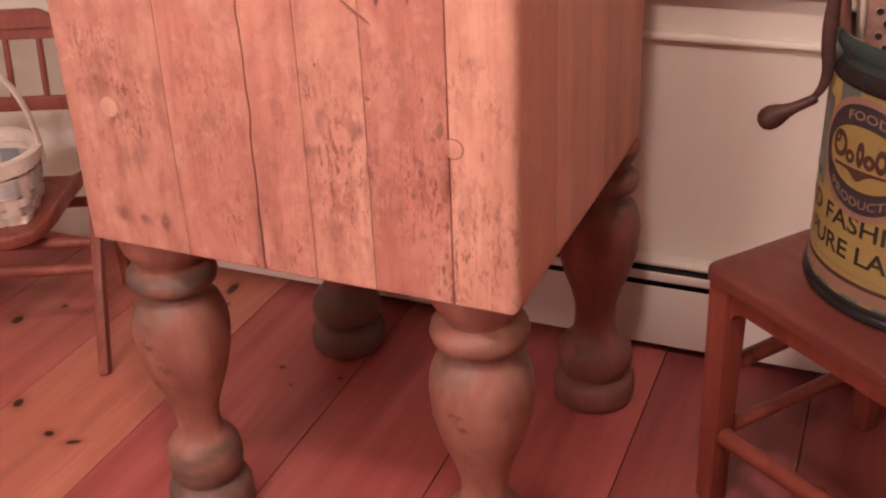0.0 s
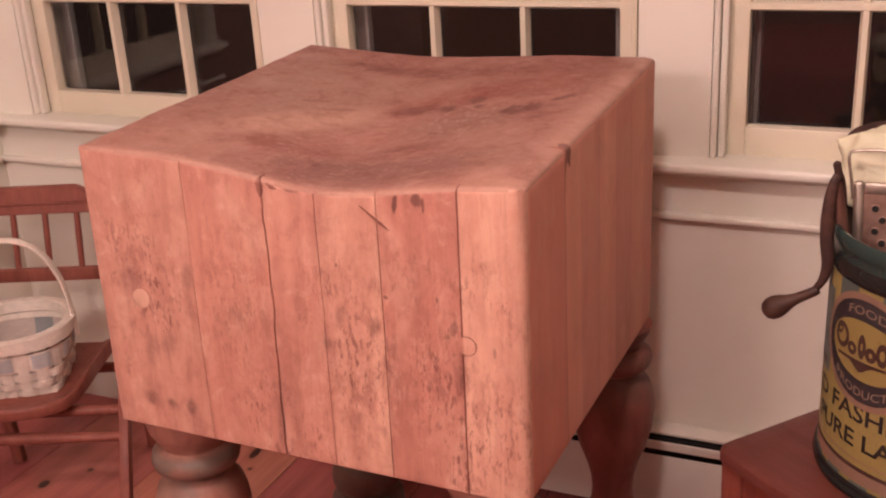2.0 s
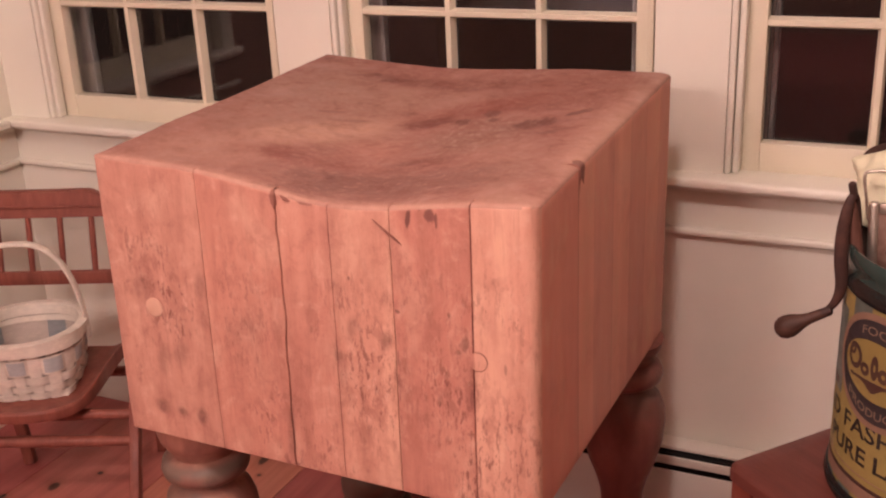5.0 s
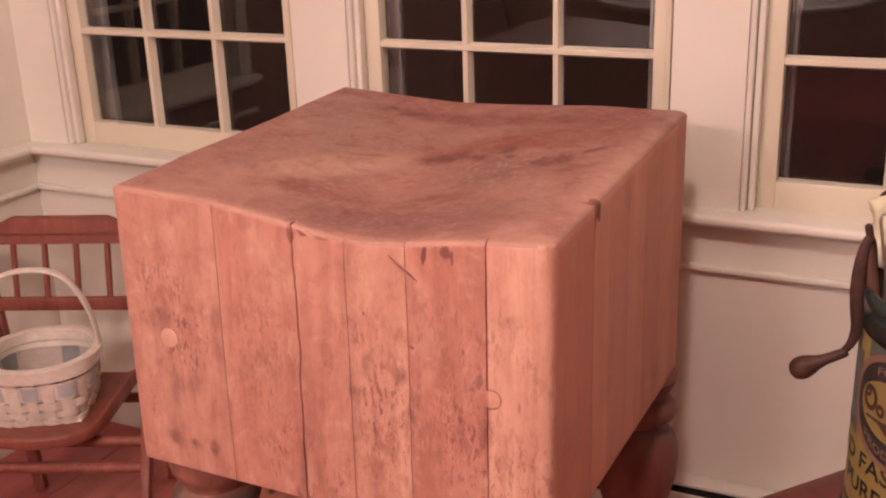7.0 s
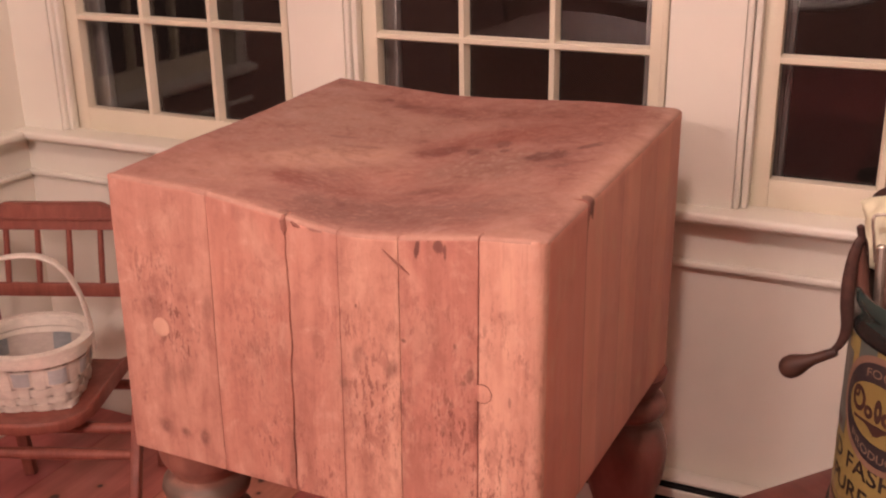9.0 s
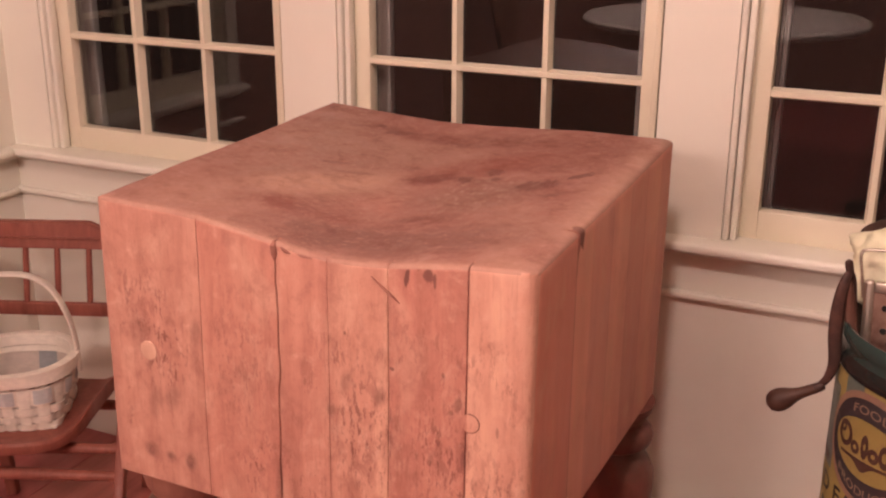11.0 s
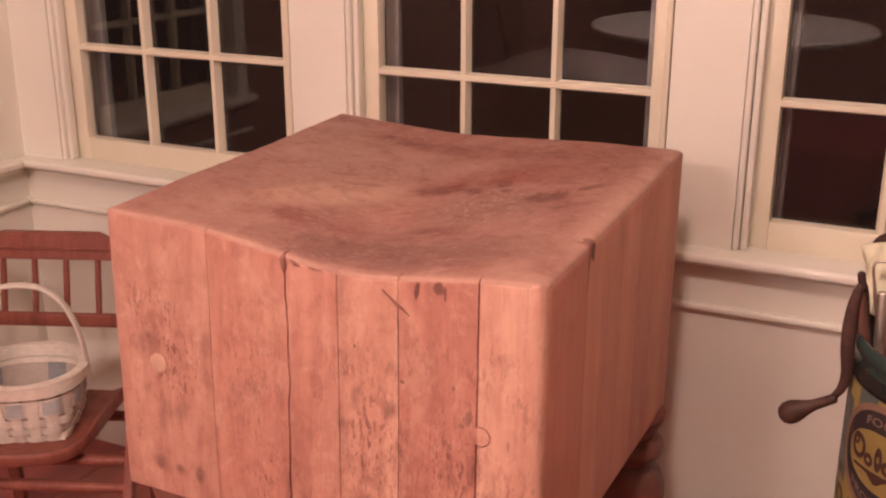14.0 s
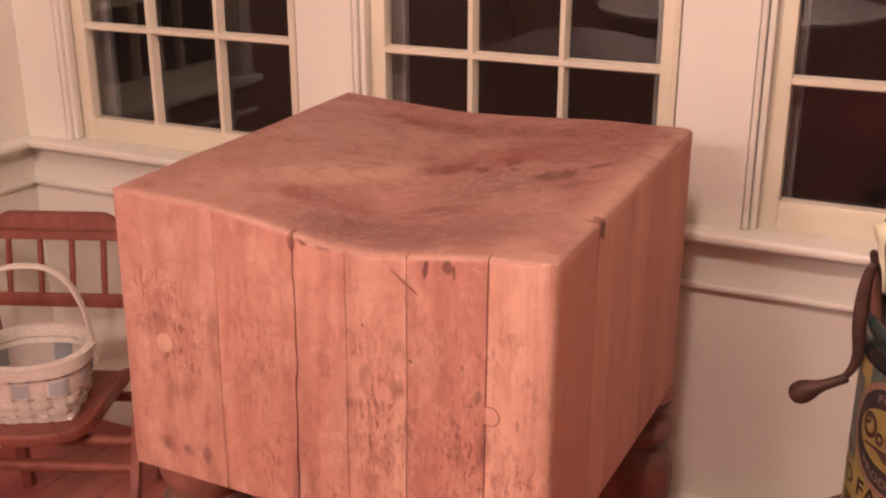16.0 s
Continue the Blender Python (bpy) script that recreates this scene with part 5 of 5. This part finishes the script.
STAKES = 20
part("lining", weave(0.0, 0.95, 0, amp=0.0, out=-0.0050), SHADED_S, basket, "splint lining, inside shade put into its colour")
for k, (lo, hi) in enumerate(((0.01, 0.13), (0.15, 0.27), (0.29, 0.43), (0.47, 0.77), (0.80, 0.89))):
    part("weaver", weave(lo, hi, math.pi * k, amp=0.0036, stakes=STAKES), WHITE_S, basket)
for k in range(STAKES):
    a = 2 * math.pi * k / STAKES
    part("stake", weave(0.0, 0.92, 0, a - 0.10, a + 0.10, 0.0, -0.0002), WHITE_S, basket)
# the wide weaver is painted blue where it shows, outside and inside
for k in range(STAKES // 2):
    a = 2 * math.pi * (2 * k + 1) / STAKES
    part("blue_square", weave(0.50, 0.745, math.pi, a - 0.155, a + 0.155, 0.0036, 0.0003, STAKES), BLUE_S, basket, "faded blue painted splint")
    if k % 2:
        part("blue_square", weave(0.44, 0.74, 0, a + 0.314 - 0.18, a + 0.314 + 0.18, 0.0, -0.0066, STAKES), BLUE_SHADED, basket, "faded blue painted splint")
part("rim", weave(0.83, 1.04, 0, amp=0.0, out=0.0048, thick=0.0042), WHITE_S, basket)
part("inner_hoop", weave(0.74, 0.84, 0, amp=0.0, out=-0.0085, thick=0.0030), WHITE_S, basket)
part("rim_inside", weave(0.86, 1.04, 0, amp=0.0, out=-0.0105, thick=0.0042), WHITE_S, basket)
part("rim_lashing", weave(1.0, 1.045, 0, amp=0.0, out=-0.0062, thick=0.0108), WHITE_S, basket)
part("base", boxed((-0.085, -0.083, 0.0005), (0.085, 0.083, 0.003), 0.001, 1), WHITE_S, basket)
hoop = []
for k in range(33):
    a = math.pi * k / 32
    hoop.append((0.119 * math.copysign(abs(math.cos(a)) ** 0.75, math.cos(a)), 0.012 * math.cos(a), 0.085 + 0.218 * math.sin(a) ** 0.85))
part("handle", tube(hoop, 0.0048, 14, 2.6, (0, 1, 0)), WHITE_S, basket)

# ---- the table behind ----
TABLE_WHITE = paint("table_enamel", (0.86, 0.85, 0.80), 0.12)
table = thing("round_table", pose(-0.55, -2.13, 0), "round white table on a turned pedestal", "table")
part("tabletop", lathe([(0, 0.72), (0.60, 0.72), (0.61, 0.73), (0.61, 0.74), (0.60, 0.75), (0, 0.75)], 64), TABLE_WHITE, table)
part("pedestal", lathe([(0, 0), (0.25, 0), (0.25, 0.03), (0.06, 0.08), (0.05, 0.72), (0, 0.72)], 32), TABLE_WHITE, table)

DINING_WOOD = wood("brown_chair_wood", (0.15, 0.072, 0.048), (0.26, 0.135, 0.090), (0.35, 0.19, 0.13), "z", 1.0, 0.4)
dining = thing("dining_chair", pose(-1.245, -1.87, 0, 0, 0, 82), "brown wooden dining chair with slatted back", "chair")
part("seat", boxed((-0.21, -0.20, 0.435), (0.21, 0.20, 0.465), 0.010, 3), DINING_WOOD, dining)
for x in (-0.18, 0.18):
    part("leg", tube([(x * 1.08, -0.18, 0), (x, -0.16, 0.437)], [0.015, 0.019], 14), DINING_WOOD, dining)
    part("rear_leg", tube([(x * 1.08, 0.22, 0), (x, 0.175, 0.44), (x, 0.20, 0.70), (x * 1.05, 0.27, 1.02)], [0.015, 0.019, 0.017, 0.013], 14), DINING_WOOD, dining)
part("crest", boxed((-0.21, 0.245, 0.97), (0.21, 0.268, 1.05), 0.008, 3), DINING_WOOD, dining)
for k in range(6):
    x = -0.135 + 0.054 * k
    part("slat", bar((x, 0.190, 0.61), (x * 1.05, 0.255, 0.975), 0.022, 0.010), DINING_WOOD, dining)
part("lower_rail", boxed((-0.18, 0.178, 0.580), (0.18, 0.198, 0.615), 0.005, 2), DINING_WOOD, dining)
for y in (-0.17, 0.20):
    part("stretcher", tube([(-0.185, y, 0.2), (0.185, y, 0.2)], 0.010, 12), DINING_WOOD, dining)

# the lamps
ENAMEL = paint("shade_enamel", (0.6, 0.58, 0.52), 0.3)
BRASS = Mat("aged_brass", 0.4, 0.9).done((0.35, 0.24, 0.12))
x, y, z, watt, radius = CEILING_LAMP
lamp = thing("ceiling_lamp", pose(x, y, ZC), "ceiling bulb under an added shallow white enamel shade", "lamp")
part("canopy", lathe([(0, 0), (0.10, 0), (0.10, -0.006), (0.06, -0.020), (0, -0.020)], 40), BRASS, lamp)
part("socket", lathe([(0, -0.020), (0.018, -0.020), (0.018, z + radius - ZC + 0.004), (0, z + radius - ZC + 0.004)], 24), BRASS, lamp)
# unseen shade, added to keep the bulb's light off the ceiling
part("shade", lathe([(0.020, -0.030), (0.09, -0.042), (0.16, -0.075), (0.20, -0.125), (0.198, -0.128), (0.157, -0.079), (0.088, -0.046), (0.020, -0.034)], 48), ENAMEL, lamp, "unseen white enamelled shade, added to dim the ceiling")
for arms in (TABLE_ARMS, FAR_ARMS):
    hub = [sum(a[k] for a in arms) / 2 for k in range(3)]
    chandelier = thing("chandelier", pose(hub[0], hub[1], ZC), "brass chandelier with two arms on a thin stem", "lamp", "chandeliers")
    part("canopy", lathe([(0, 0), (0.055, 0), (0.055, -0.008), (0.03, -0.022), (0, -0.022)], 32), BRASS, chandelier)
    part("stem", tube([(0, 0, -0.02), (0, 0, hub[2] + 0.12 - ZC)], 0.005, 10), BRASS, chandelier)
    for x, y, z, watt, radius in arms:
        dx, dy, dz = x - hub[0], y - hub[1], z + radius - ZC
        arm_ob = part("arm", tube(smooth_line([(0, 0, dz + 0.06), (dx * 0.5, dy * 0.5, dz + 0.08), (dx * 0.95, dy * 0.95, dz + 0.06), (dx, dy, dz + 0.03)], 6), 0.005, 10), BRASS, chandelier)
        part("socket", lathe([(0, 0.04), (0.012, 0.038), (0.016, 0.02), (0.016, 0.004), (0, 0.004)], 24, pose(dx, dy, dz)), BRASS, arm_ob)
